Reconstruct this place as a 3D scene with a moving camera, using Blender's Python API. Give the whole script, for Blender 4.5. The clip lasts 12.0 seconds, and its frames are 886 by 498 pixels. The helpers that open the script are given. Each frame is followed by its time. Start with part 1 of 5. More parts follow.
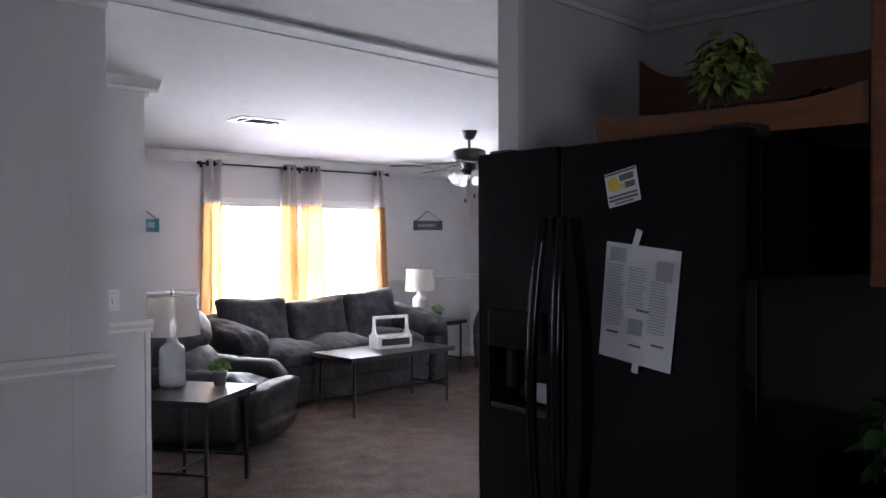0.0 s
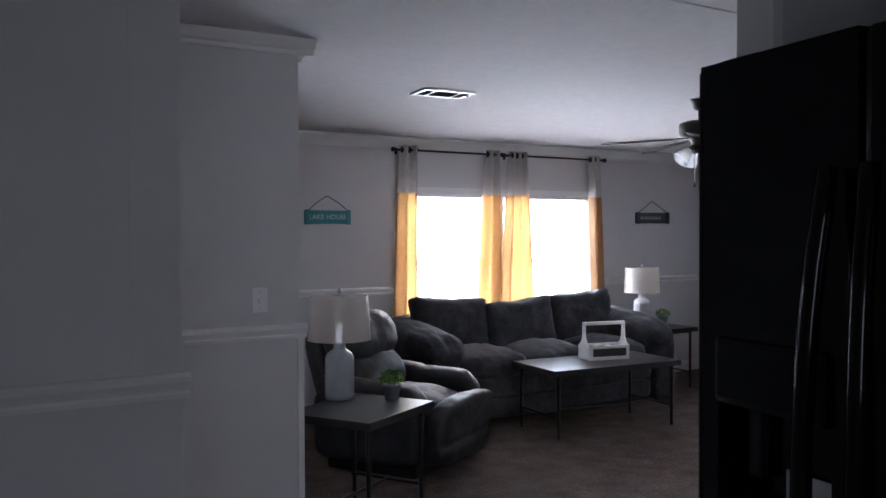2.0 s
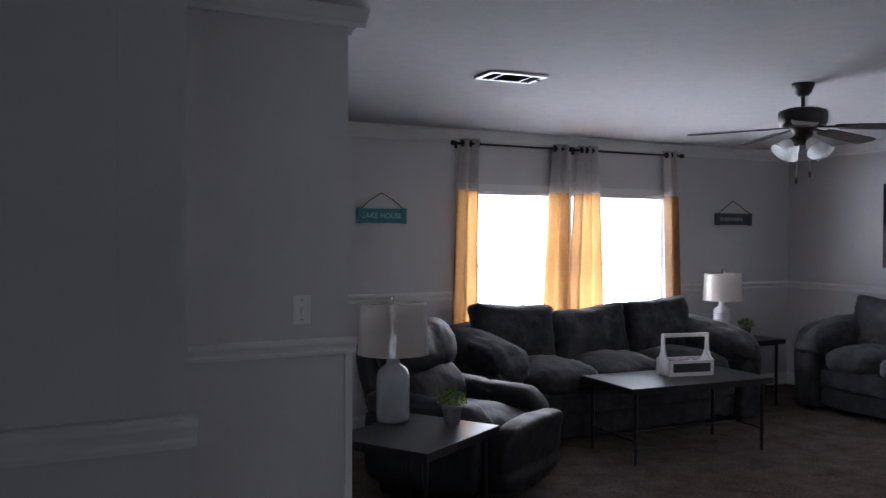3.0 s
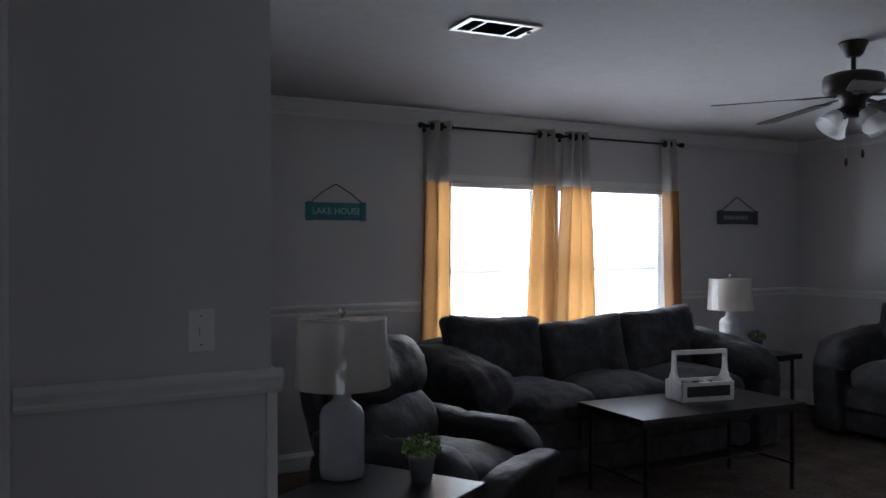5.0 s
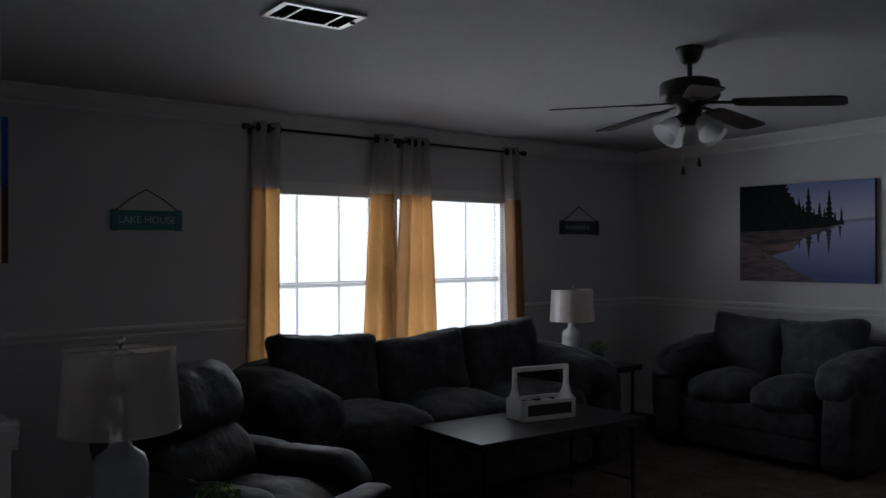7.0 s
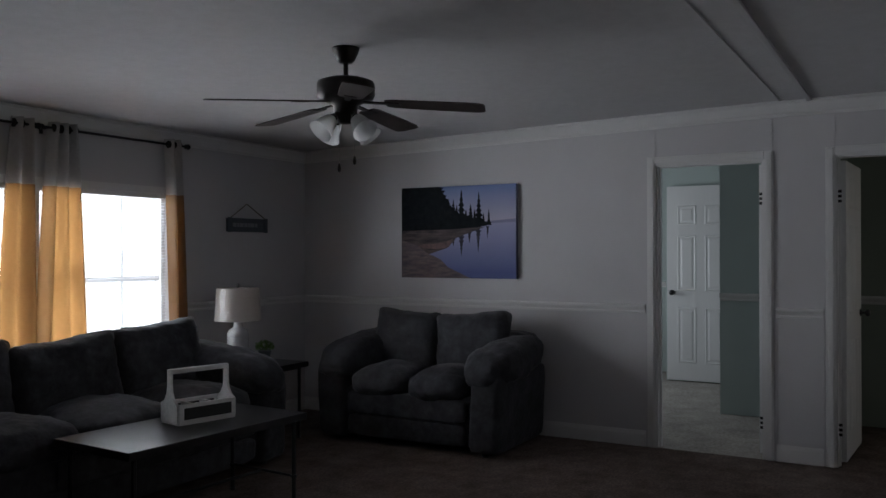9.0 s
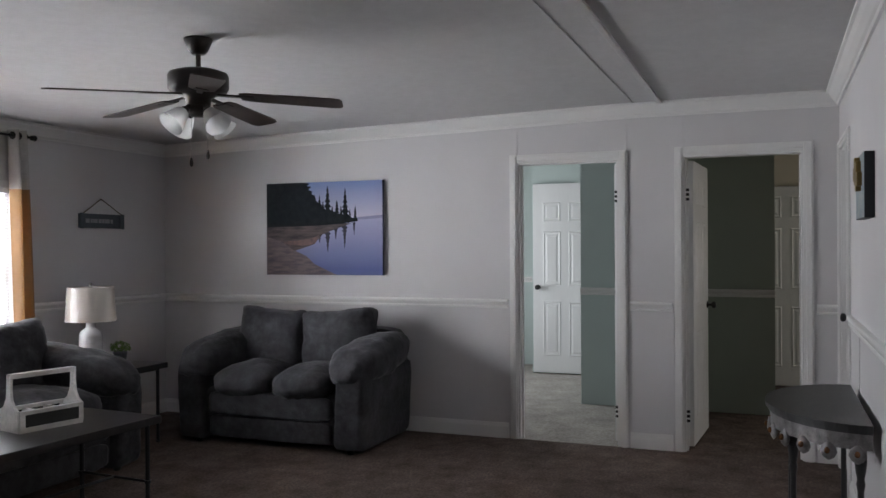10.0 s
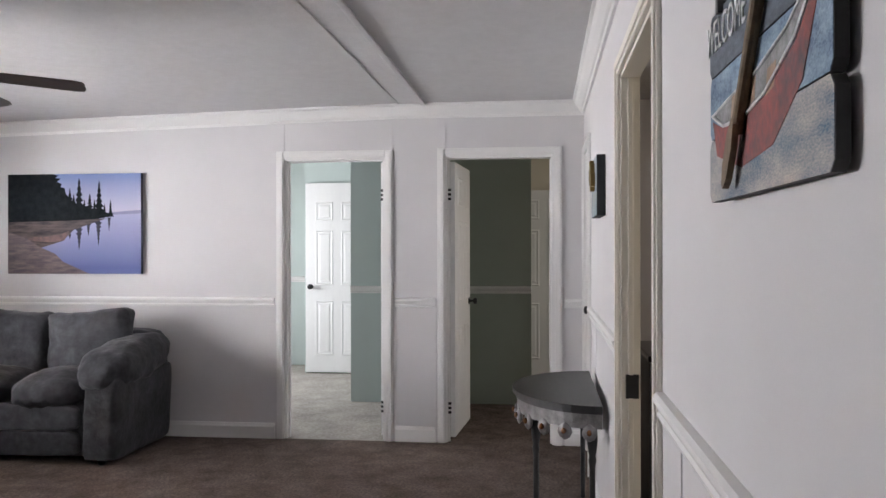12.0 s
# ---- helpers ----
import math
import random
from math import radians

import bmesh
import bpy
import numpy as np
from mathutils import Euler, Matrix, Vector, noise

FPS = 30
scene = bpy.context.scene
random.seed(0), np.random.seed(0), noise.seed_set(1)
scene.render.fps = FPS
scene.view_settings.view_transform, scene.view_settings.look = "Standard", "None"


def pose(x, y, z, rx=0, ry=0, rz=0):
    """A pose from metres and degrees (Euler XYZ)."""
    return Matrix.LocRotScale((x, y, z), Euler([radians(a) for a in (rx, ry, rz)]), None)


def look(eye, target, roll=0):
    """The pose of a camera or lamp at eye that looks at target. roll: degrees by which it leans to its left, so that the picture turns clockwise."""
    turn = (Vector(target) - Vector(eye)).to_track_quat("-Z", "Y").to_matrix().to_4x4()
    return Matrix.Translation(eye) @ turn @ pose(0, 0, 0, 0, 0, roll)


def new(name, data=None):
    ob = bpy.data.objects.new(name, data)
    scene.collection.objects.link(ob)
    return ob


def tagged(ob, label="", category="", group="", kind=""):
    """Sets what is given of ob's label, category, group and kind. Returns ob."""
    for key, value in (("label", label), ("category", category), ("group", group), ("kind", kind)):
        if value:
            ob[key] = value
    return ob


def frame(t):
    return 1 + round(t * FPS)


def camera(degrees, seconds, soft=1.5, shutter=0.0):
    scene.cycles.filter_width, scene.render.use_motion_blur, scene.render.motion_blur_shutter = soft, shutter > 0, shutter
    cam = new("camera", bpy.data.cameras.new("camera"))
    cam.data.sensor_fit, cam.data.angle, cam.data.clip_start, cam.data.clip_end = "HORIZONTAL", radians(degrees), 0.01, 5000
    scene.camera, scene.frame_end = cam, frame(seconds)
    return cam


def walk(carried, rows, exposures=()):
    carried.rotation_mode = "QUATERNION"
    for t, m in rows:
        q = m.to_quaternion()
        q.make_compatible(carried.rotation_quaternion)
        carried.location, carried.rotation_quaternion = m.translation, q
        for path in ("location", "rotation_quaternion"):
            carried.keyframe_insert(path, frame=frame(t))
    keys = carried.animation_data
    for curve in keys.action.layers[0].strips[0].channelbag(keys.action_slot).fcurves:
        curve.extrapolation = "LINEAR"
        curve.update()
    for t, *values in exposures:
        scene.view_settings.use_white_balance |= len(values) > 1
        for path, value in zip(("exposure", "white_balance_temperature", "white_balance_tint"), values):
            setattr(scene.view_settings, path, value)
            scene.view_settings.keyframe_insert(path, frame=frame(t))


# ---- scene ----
cam = camera(55.0, 12.0)
PATH = [
    (0, (0.308, 0.449, 1.528), (1.76, 1.824, 1.492), -0.2),
    (0.5, (0.472, 0.46, 1.517), (1.92, 1.839, 1.484), 0.1),
    (1, (0.675, 0.671, 1.488), (1.982, 2.184, 1.45), 0.0),
    (1.5, (0.871, 0.885, 1.475), (2.038, 2.509, 1.436), 0.1),
    (2, (1.087, 1.092, 1.481), (2.123, 2.803, 1.443), -0.2),
    (2.5, (1.207, 1.363, 1.472), (2.141, 3.131, 1.431), 0.4),
    (3, (1.32, 1.603, 1.479), (2.244, 3.377, 1.443), 0.2),
    (5, (1.802, 2.515, 1.412), (2.793, 4.252, 1.398), -0.0),
    (5.5, (1.971, 2.657, 1.414), (3.02, 4.36, 1.408), -0.2),
    (6, (2.069, 2.718, 1.428), (3.121, 4.419, 1.428), -0.2),
    (6.5, (2.089, 2.758, 1.432), (3.2, 4.42, 1.436), -0.1),
    (7, (2.12, 2.756, 1.43), (3.391, 4.3, 1.436), -0.2),
    (7.5, (2.15, 2.72, 1.423), (3.562, 4.136, 1.431), -0.2),
    (9.5, (2.236, 2.67, 1.397), (4.048, 3.516, 1.401), -0.2),
    (10, (2.265, 2.609, 1.401), (4.129, 3.333, 1.399), -0.3),
    (10.5, (2.322, 2.613, 1.393), (4.234, 3.199, 1.390), -0.2),
    (11, (2.276, 2.529, 1.363), (4.222, 2.990, 1.368), -0.1),
    (11.5, (2.284, 2.501, 1.367), (4.258, 2.824, 1.370), -0.2),
    (12, (2.288, 2.498, 1.362), (4.274, 2.731, 1.365), -0.1),
]
EXPOSURES = [(0.0, 0.6, 6050, 16), (1.0, 0.25, 6000, 16), (2.0, -0.4, 5850, 14), (3.0, -1.0, 5850, 14), (5.0, -1.75, 5850, 10), (6.0, -2.3, 5900, 9), (7.0, -3.05, 6100, 10), (7.7, -3.2, 6150, 10), (9.5, -1.68, 6250, 10), (10.0, -0.98, 6500, 11), (10.5, -0.6, 6650, 12), (11.0, -0.45, 6700, 13), (12.0, -0.02, 6700, 14)]
walk(cam, [(t, look(eye, target, roll)) for t, eye, target, roll in PATH], EXPOSURES)

# ---- world and large lights ----
world = bpy.data.worlds.new("sky")
scene.world = world
world.use_nodes = True
wn = world.node_tree.nodes
sky = wn.new("ShaderNodeTexSky")
sky.sky_type, sky.sun_disc, sky.sun_elevation, sky.sun_rotation = "NISHITA", False, radians(48), radians(200)
world.node_tree.links.new(sky.outputs[0], wn["Background"].inputs[0])
wn["Background"].inputs[1].default_value = 0.12
sun = new("sun", bpy.data.lights.new("sun", "SUN"))
sun.data.energy, sun.data.angle, sun.data.color = 3.0, radians(0.5), (1.0, 0.95, 0.87)
sun.matrix_world = look((-12, 4, 20), (0, 0, 0))


def opening_lamp(name, place, target, w, h, watts, colour=(0.93, 0.96, 1.0)):
    lamp = new(name, bpy.data.lights.new(name, "AREA"))
    lamp.data.shape, lamp.data.size, lamp.data.size_y, lamp.data.energy, lamp.data.color = "RECTANGLE", w, h, watts, colour
    lamp.matrix_world = look(place, target)
    return lamp


EX, NY, SY, CEIL = 8.28, 7.53, 2.212, 2.40
HY, HX = 4.80, 2.556  # hall wall face and its corner
DY, DX = 3.307, 1.645  # dining wall face and its end
opening_lamp("opening_lamp", (4.95, NY + 0.30, 1.10), (4.95, 4.5, 1.28), 1.34, 1.50, 430)
opening_lamp("opening_lamp", (6.40, NY + 0.30, 1.10), (6.40, 4.5, 1.28), 1.50, 1.50, 460)
opening_lamp("opening_lamp", (1.5, NY + 0.30, 1.2), (1.5, 0, 1.2), 0.95, 1.26, 90)
# Lamps added outside unseen openings to brighten bedroom, utility room, kitchen, side room.
opening_lamp("opening_lamp", (10.45, 6.95, 1.4), (10.45, 0, 1.2), 1.2, 1.2, 110)
opening_lamp("opening_lamp", (4.9, -0.75, 1.5), (4.9, 0, 1.4), 0.9, 0.9, 30, (1.0, 0.90, 0.74))
opening_lamp("opening_lamp", (-0.7, -2.85, 1.45), (-0.7, 0, 1.45), 1.5, 1.1, 25, (0.86, 0.92, 1.0))
opening_lamp("opening_lamp", (10.4, -0.75, 1.5), (10.4, 0, 1.4), 0.8, 0.9, 36, (1.0, 0.95, 0.85))

# ---- materials ----


def material(name, colour, rough=0.6, metal=0.0, vary=0.12, scale=8.0, bump=0.0, bump_scale=200.0, coat=0.0, second=None, stretch=(1, 1, 1), spec=0.5, random_tint=0.0, relief=0.004, sheen=0.0, detail=4):
    mat = bpy.data.materials.new(name)
    mat.use_nodes = True
    n, ln = mat.node_tree.nodes, mat.node_tree.links
    b = n["Principled BSDF"]
    b.inputs["Roughness"].default_value, b.inputs["Metallic"].default_value = rough, metal
    b.inputs["Coat Weight"].default_value, b.inputs["Specular IOR Level"].default_value = coat, spec
    b.inputs["Sheen Weight"].default_value, b.inputs["Sheen Roughness"].default_value = sheen, 0.4
    tc, mp = n.new("ShaderNodeTexCoord"), n.new("ShaderNodeMapping")
    mp.inputs["Scale"].default_value = stretch
    ln.new(tc.outputs["Object"], mp.inputs["Vector"])
    big, fine = n.new("ShaderNodeTexNoise"), n.new("ShaderNodeTexNoise")
    big.inputs["Scale"].default_value, big.inputs["Detail"].default_value = scale, detail
    fine.inputs["Scale"].default_value, fine.inputs["Detail"].default_value = bump_scale, 3
    ln.new(mp.outputs[0], big.inputs["Vector"])
    ln.new(mp.outputs[0], fine.inputs["Vector"])
    mixf = n.new("ShaderNodeMath")
    mixf.operation = "MULTIPLY_ADD"
    mixf.inputs[1].default_value = 0.4
    ln.new(fine.outputs[0], mixf.inputs[0])
    half = n.new("ShaderNodeMath")
    half.operation = "MULTIPLY"
    half.inputs[1].default_value = 0.6
    ln.new(big.outputs[0], half.inputs[0])
    ln.new(half.outputs[0], mixf.inputs[2])
    ramp = n.new("ShaderNodeValToRGB")
    dark = second or tuple(c * (1 - vary) for c in colour)
    light = colour if second else tuple(min(1, c * (1 + vary)) for c in colour)
    ramp.color_ramp.elements[0].position, ramp.color_ramp.elements[0].color = 0.32, (*dark, 1)
    ramp.color_ramp.elements[1].position, ramp.color_ramp.elements[1].color = 0.68, (*light, 1)
    ln.new(mixf.outputs[0], ramp.inputs[0])
    out = ramp.outputs[0]
    if random_tint:
        info, hue = n.new("ShaderNodeObjectInfo"), n.new("ShaderNodeHueSaturation")
        rng = n.new("ShaderNodeMapRange")
        rng.inputs[3].default_value, rng.inputs[4].default_value = 1 - random_tint, 1 + random_tint
        ln.new(info.outputs["Random"], rng.inputs[0])
        ln.new(rng.outputs[0], hue.inputs["Value"])
        ln.new(out, hue.inputs["Color"])
        out = hue.outputs[0]
    ln.new(out, b.inputs["Base Color"])
    if bump:
        bp = n.new("ShaderNodeBump")
        bp.inputs["Strength"].default_value, bp.inputs["Distance"].default_value = bump, relief
        ln.new(mixf.outputs[0], bp.inputs["Height"])
        ln.new(bp.outputs[0], b.inputs["Normal"])
    return mat


def see_through(mat, amount, colour):
    """Lets a share of the light pass through a thin sheet."""
    n, ln = mat.node_tree.nodes, mat.node_tree.links
    tr, mix = n.new("ShaderNodeBsdfTranslucent"), n.new("ShaderNodeMixShader")
    tr.inputs[0].default_value = (*colour, 1)
    mix.inputs[0].default_value = amount
    ln.new(n["Principled BSDF"].outputs[0], mix.inputs[1])
    ln.new(tr.outputs[0], mix.inputs[2])
    ln.new(mix.outputs[0], n["Material Output"].inputs[0])
    return mat


M_WALL = material("grey_wallboard", (0.60, 0.583, 0.59), 0.65, vary=0.03, scale=3, bump=0.12, bump_scale=350)
M_MINT = material("mint_wallboard", (0.50, 0.575, 0.555), 0.6, vary=0.03, scale=3, bump=0.1, bump_scale=350)
M_OLIVE = material("olive_wallboard", (0.36, 0.40, 0.35), 0.6, vary=0.03, scale=3, bump=0.1, bump_scale=350)
M_CREAM = material("cream_wallboard", (0.66, 0.60, 0.50), 0.6, vary=0.03, scale=3, bump=0.1, bump_scale=350)
M_TRIM = material("white_trim", (0.73, 0.72, 0.71), 0.42, vary=0.015, scale=5)
M_CEIL = material("stippled_ceiling", (0.58, 0.57, 0.575), 0.9, vary=0.05, scale=14, bump=0.9, bump_scale=90)
M_CARPET = material("brown_carpet", (0.185, 0.140, 0.120), 0.95, vary=0.2, scale=60, bump=0.8, bump_scale=330, second=(0.055, 0.042, 0.036), detail=8, relief=0.006, spec=0.1)
M_CARPET_L = material("beige_carpet", (0.50, 0.47, 0.43), 0.95, vary=0.2, scale=42, bump=0.8, bump_scale=330, detail=8, relief=0.006, second=(0.26, 0.24, 0.22), spec=0.1)


def mottle(mat, scale, lo, hi):
    """Broad worn patches over a finer grain."""
    n, ln = mat.node_tree.nodes, mat.node_tree.links
    link = n["Principled BSDF"].inputs["Base Color"].links[0]
    src = link.from_socket
    tc, no, rng, hue = n.new("ShaderNodeTexCoord"), n.new("ShaderNodeTexNoise"), n.new("ShaderNodeMapRange"), n.new("ShaderNodeHueSaturation")
    no.inputs["Scale"].default_value, no.inputs["Detail"].default_value, no.inputs["Roughness"].default_value = scale, 6, 0.7
    rng.inputs[1].default_value, rng.inputs[2].default_value, rng.inputs[3].default_value, rng.inputs[4].default_value = 0.3, 0.7, lo, hi
    ln.new(tc.outputs["Object"], no.inputs["Vector"])
    ln.new(no.outputs[0], rng.inputs[0])
    ln.new(rng.outputs[0], hue.inputs["Value"])
    ln.new(src, hue.inputs["Color"])
    ln.new(hue.outputs[0], n["Principled BSDF"].inputs["Base Color"])


mottle(M_CARPET, 5.0, 0.55, 1.4)
mottle(M_CARPET_L, 4.0, 0.75, 1.2)
M_VINYL = material("vinyl_floor", (0.34, 0.30, 0.26), 0.35, vary=0.15, scale=6, bump=0.1)
M_SOFA = material("charcoal_suede", (0.034, 0.0335, 0.038), 0.75, vary=0.4, scale=9, bump=0.7, bump_scale=26, spec=0.3, relief=0.016, sheen=0.13)
mottle(M_SOFA, 7.0, 0.55, 1.6)
M_RECL = material("dark_brown_leather", (0.023, 0.023, 0.025), 0.46, vary=0.25, scale=6, bump=0.6, bump_scale=24, relief=0.014)
M_TOP = material("espresso_wood", (0.019, 0.017, 0.019), 0.30, vary=0.3, scale=5, bump=0.1, bump_scale=40, stretch=(1, 9, 1))
M_IRON = material("black_iron", (0.045, 0.045, 0.048), 0.3, metal=0.85, vary=0.2, bump=0.05)
M_FAN = material("dark_bronze", (0.022, 0.017, 0.015), 0.4, metal=0.3, vary=0.2, bump=0.05)
M_BLADE = material("walnut_blade", (0.035, 0.022, 0.018), 0.4, vary=0.3, scale=6, stretch=(1, 8, 1), bump=0.05)
M_FROST = see_through(material("frosted_glass", (0.45, 0.45, 0.45), 0.2, vary=0.05), 0.35, (0.9, 0.9, 0.9))
M_CURT_T = see_through(material("grey_linen", (0.50, 0.48, 0.47), 0.9, vary=0.1, scale=30, bump=0.3, bump_scale=300), 0.2, (0.55, 0.52, 0.50))
M_CURT_B = see_through(material("golden_linen", (0.17, 0.115, 0.075), 0.9, vary=0.1, scale=30, bump=0.3, bump_scale=300), 0.26, (0.74, 0.38, 0.13))
M_SLAT = see_through(material("white_slat", (0.82, 0.82, 0.82), 0.4, vary=0.02), 0.42, (0.90, 0.92, 0.95))
M_VENT = material("white_enamel", (0.88, 0.88, 0.88), 0.28, metal=0.85, vary=0.03)
M_DARK = material("dark_grille_and_shade", (0.02, 0.02, 0.022), 0.7, vary=0.2)
M_BLACK = material("black_gloss", (0.0025, 0.0025, 0.003), 0.09, vary=0.1, bump=0.02, bump_scale=260, spec=0.17)
M_BLACKP = material("black_plastic", (0.012, 0.012, 0.013), 0.3, vary=0.15)
M_PAPER = material("white_paper", (0.60, 0.59, 0.63), 0.8, vary=0.03)
M_INK = material("grey_print", (0.30, 0.30, 0.32), 0.8, vary=0.1)
M_INKD = material("black_print", (0.10, 0.10, 0.11), 0.7, vary=0.1)
M_YEL = material("yellow_print", (0.65, 0.50, 0.05), 0.7, vary=0.1)
M_OAK = material("cherry_stained_oak", (0.20, 0.070, 0.026), 0.4, vary=0.3, scale=5, bump=0.2, bump_scale=50, stretch=(1, 1.2, 9), second=(0.10, 0.033, 0.012))
M_OAKH = material("cherry_stained_oak_rail", (0.20, 0.070, 0.026), 0.4, vary=0.3, scale=5, bump=0.2, bump_scale=50, stretch=(9, 1, 9), second=(0.10, 0.033, 0.012))
M_LEAF = material("variegated_leaf", (0.34, 0.38, 0.10), 0.4, vary=0.4, scale=45, second=(0.03, 0.09, 0.02), random_tint=0.3)
M_LEAFD = material("dark_and_shaded_leaf", (0.05, 0.11, 0.03), 0.45, vary=0.4, scale=60, second=(0.015, 0.05, 0.012), random_tint=0.3)
M_MOSS = material("green_topiary", (0.16, 0.28, 0.06), 0.7, vary=0.4, scale=40, random_tint=0.25)
M_POT = material("grey_pot", (0.17, 0.18, 0.20), 0.6, vary=0.2)
M_CERAM = material("white_glazed_ceramic", (0.62, 0.62, 0.63), 0.25, vary=0.1, scale=20, bump=0.1, coat=0.4)
M_CERAMG = material("grey_glazed_ceramic", (0.40, 0.42, 0.45), 0.25, vary=0.12, scale=20, bump=0.1, coat=0.4)
M_SHADE = see_through(material("wrapped_linen_shade", (0.47, 0.43, 0.40), 0.22, vary=0.06, scale=14, bump=0.7, bump_scale=26, relief=0.012, stretch=(1, 1, 0.35)), 0.3, (0.72, 0.66, 0.58))
M_CHROME = material("brushed_nickel", (0.6, 0.6, 0.6), 0.25, metal=1.0, vary=0.1)
M_WHITEW = material("whitewashed_wood", (0.66, 0.65, 0.64), 0.55, vary=0.15, scale=8, bump=0.15, bump_scale=50, stretch=(1, 6, 6))
M_CHALK = material("chalkboard", (0.02, 0.021, 0.022), 0.6, vary=0.25)
M_TEAL = material("worn_teal_wood", (0.04, 0.20, 0.23), 0.6, vary=0.3, scale=14, bump=0.2, bump_scale=60, stretch=(2, 8, 8))
M_SLATE = material("worn_slate_wood", (0.055, 0.070, 0.085), 0.6, vary=0.3, scale=14, bump=0.2, bump_scale=60, stretch=(2, 8, 8))
M_LETTER = material("pale_lettering", (0.45, 0.60, 0.58), 0.6, vary=0.15, scale=30)
M_ROPE = material("jute_rope", (0.12, 0.085, 0.055), 0.9, vary=0.3, scale=90)
M_GLASS = bpy.data.materials.new("window_glass")
M_GLASS.use_nodes = True
M_GLASS.node_tree.nodes["Principled BSDF"].inputs["Transmission Weight"].default_value = 1.0
M_GLASS.node_tree.nodes["Principled BSDF"].inputs["Roughness"].default_value = 0.0
M_GLASS.node_tree.nodes["Principled BSDF"].inputs["IOR"].default_value = 1.05
M_PLATE = material("white_switch_plate", (0.80, 0.80, 0.80), 0.12, vary=0.02, coat=0.8)
M_CONS = material("distressed_black_wood", (0.034, 0.033, 0.035), 0.4, vary=0.5, scale=9, bump=0.25, bump_scale=50, stretch=(1, 5, 1), second=(0.015, 0.015, 0.016))
M_CARVE = material("silvered_carving", (0.20, 0.19, 0.19), 0.4, metal=0.4, vary=0.4, scale=30, bump=0.3)
M_BEAD = material("amber_bead", (0.16, 0.07, 0.03), 0.15, vary=0.3, coat=0.6)
M_DOORW = material("white_moulded_door", (0.78, 0.78, 0.78), 0.4, vary=0.03, bump=0.08, bump_scale=90, stretch=(1, 1, 0.15))
M_LAND = material("lawn", (0.12, 0.16, 0.05), 0.9, vary=0.3, scale=2)

# ---- mesh helpers ----


def box(bm, x0, x1, y0, y1, z0, z1, bevel=0.0):
    r = bmesh.ops.create_cube(bm, size=1.0, matrix=Matrix.LocRotScale(((x0 + x1) / 2, (y0 + y1) / 2, (z0 + z1) / 2), None, (abs(x1 - x0), abs(y1 - y0), abs(z1 - z0))))
    if bevel:
        edges = {e for v in r["verts"] for e in v.link_edges}
        bmesh.ops.bevel(bm, geom=list(edges), offset=bevel, segments=2, profile=0.6, affect="EDGES")
    return bm


def boxed(x0, x1, y0, y1, z0, z1, bevel=0.0):
    return box(bmesh.new(), x0, x1, y0, y1, z0, z1, bevel)


def tube(bm, a, b, r0, r1=None, seg=12):
    a, b = Vector(a), Vector(b)
    d = b - a
    m = Matrix.Translation((a + b) / 2) @ d.to_track_quat("Z", "Y").to_matrix().to_4x4()
    bmesh.ops.create_cone(bm, cap_ends=True, segments=seg, radius1=r0, radius2=r0 if r1 is None else r1, depth=d.length, matrix=m)
    return bm


def turned(profile, seg=24, bm=None, at=(0, 0, 0)):
    """A body of revolution about z from (radius, height) pairs."""
    bm = bm or bmesh.new()
    rings = []
    for r, z in profile:
        rings.append([bm.verts.new((at[0] + max(r, 0.0005) * math.cos(2 * math.pi * i / seg), at[1] + max(r, 0.0005) * math.sin(2 * math.pi * i / seg), at[2] + z)) for i in range(seg)])
    for lo, hi in zip(rings, rings[1:]):
        for i in range(seg):
            bm.faces.new((lo[i], lo[(i + 1) % seg], hi[(i + 1) % seg], hi[i]))
    bm.faces.new(list(reversed(rings[0])))
    bm.faces.new(rings[-1])
    return bm


def path_tube(points, r, seg=8, closed=False):
    """A round bar along a line of points."""
    bm = bmesh.new()
    pts = [Vector(p) for p in points]
    rings = []
    for i, p in enumerate(pts):
        d = (pts[min(i + 1, len(pts) - 1)] - pts[max(i - 1, 0)]).normalized()
        side = d.cross(Vector((0.013, 0.021, 1)) if abs(d.z) < 0.95 else Vector((1, 0.01, 0))).normalized()
        up = side.cross(d)
        rings.append([bm.verts.new(p + r * (math.cos(2 * math.pi * k / seg) * side + math.sin(2 * math.pi * k / seg) * up)) for k in range(seg)])
    for lo, hi in zip(rings, rings[1:]):
        for k in range(seg):
            bm.faces.new((lo[k], lo[(k + 1) % seg], hi[(k + 1) % seg], hi[k]))
    bm.faces.new(rings[0])
    bm.faces.new(list(reversed(rings[-1])))
    return bm


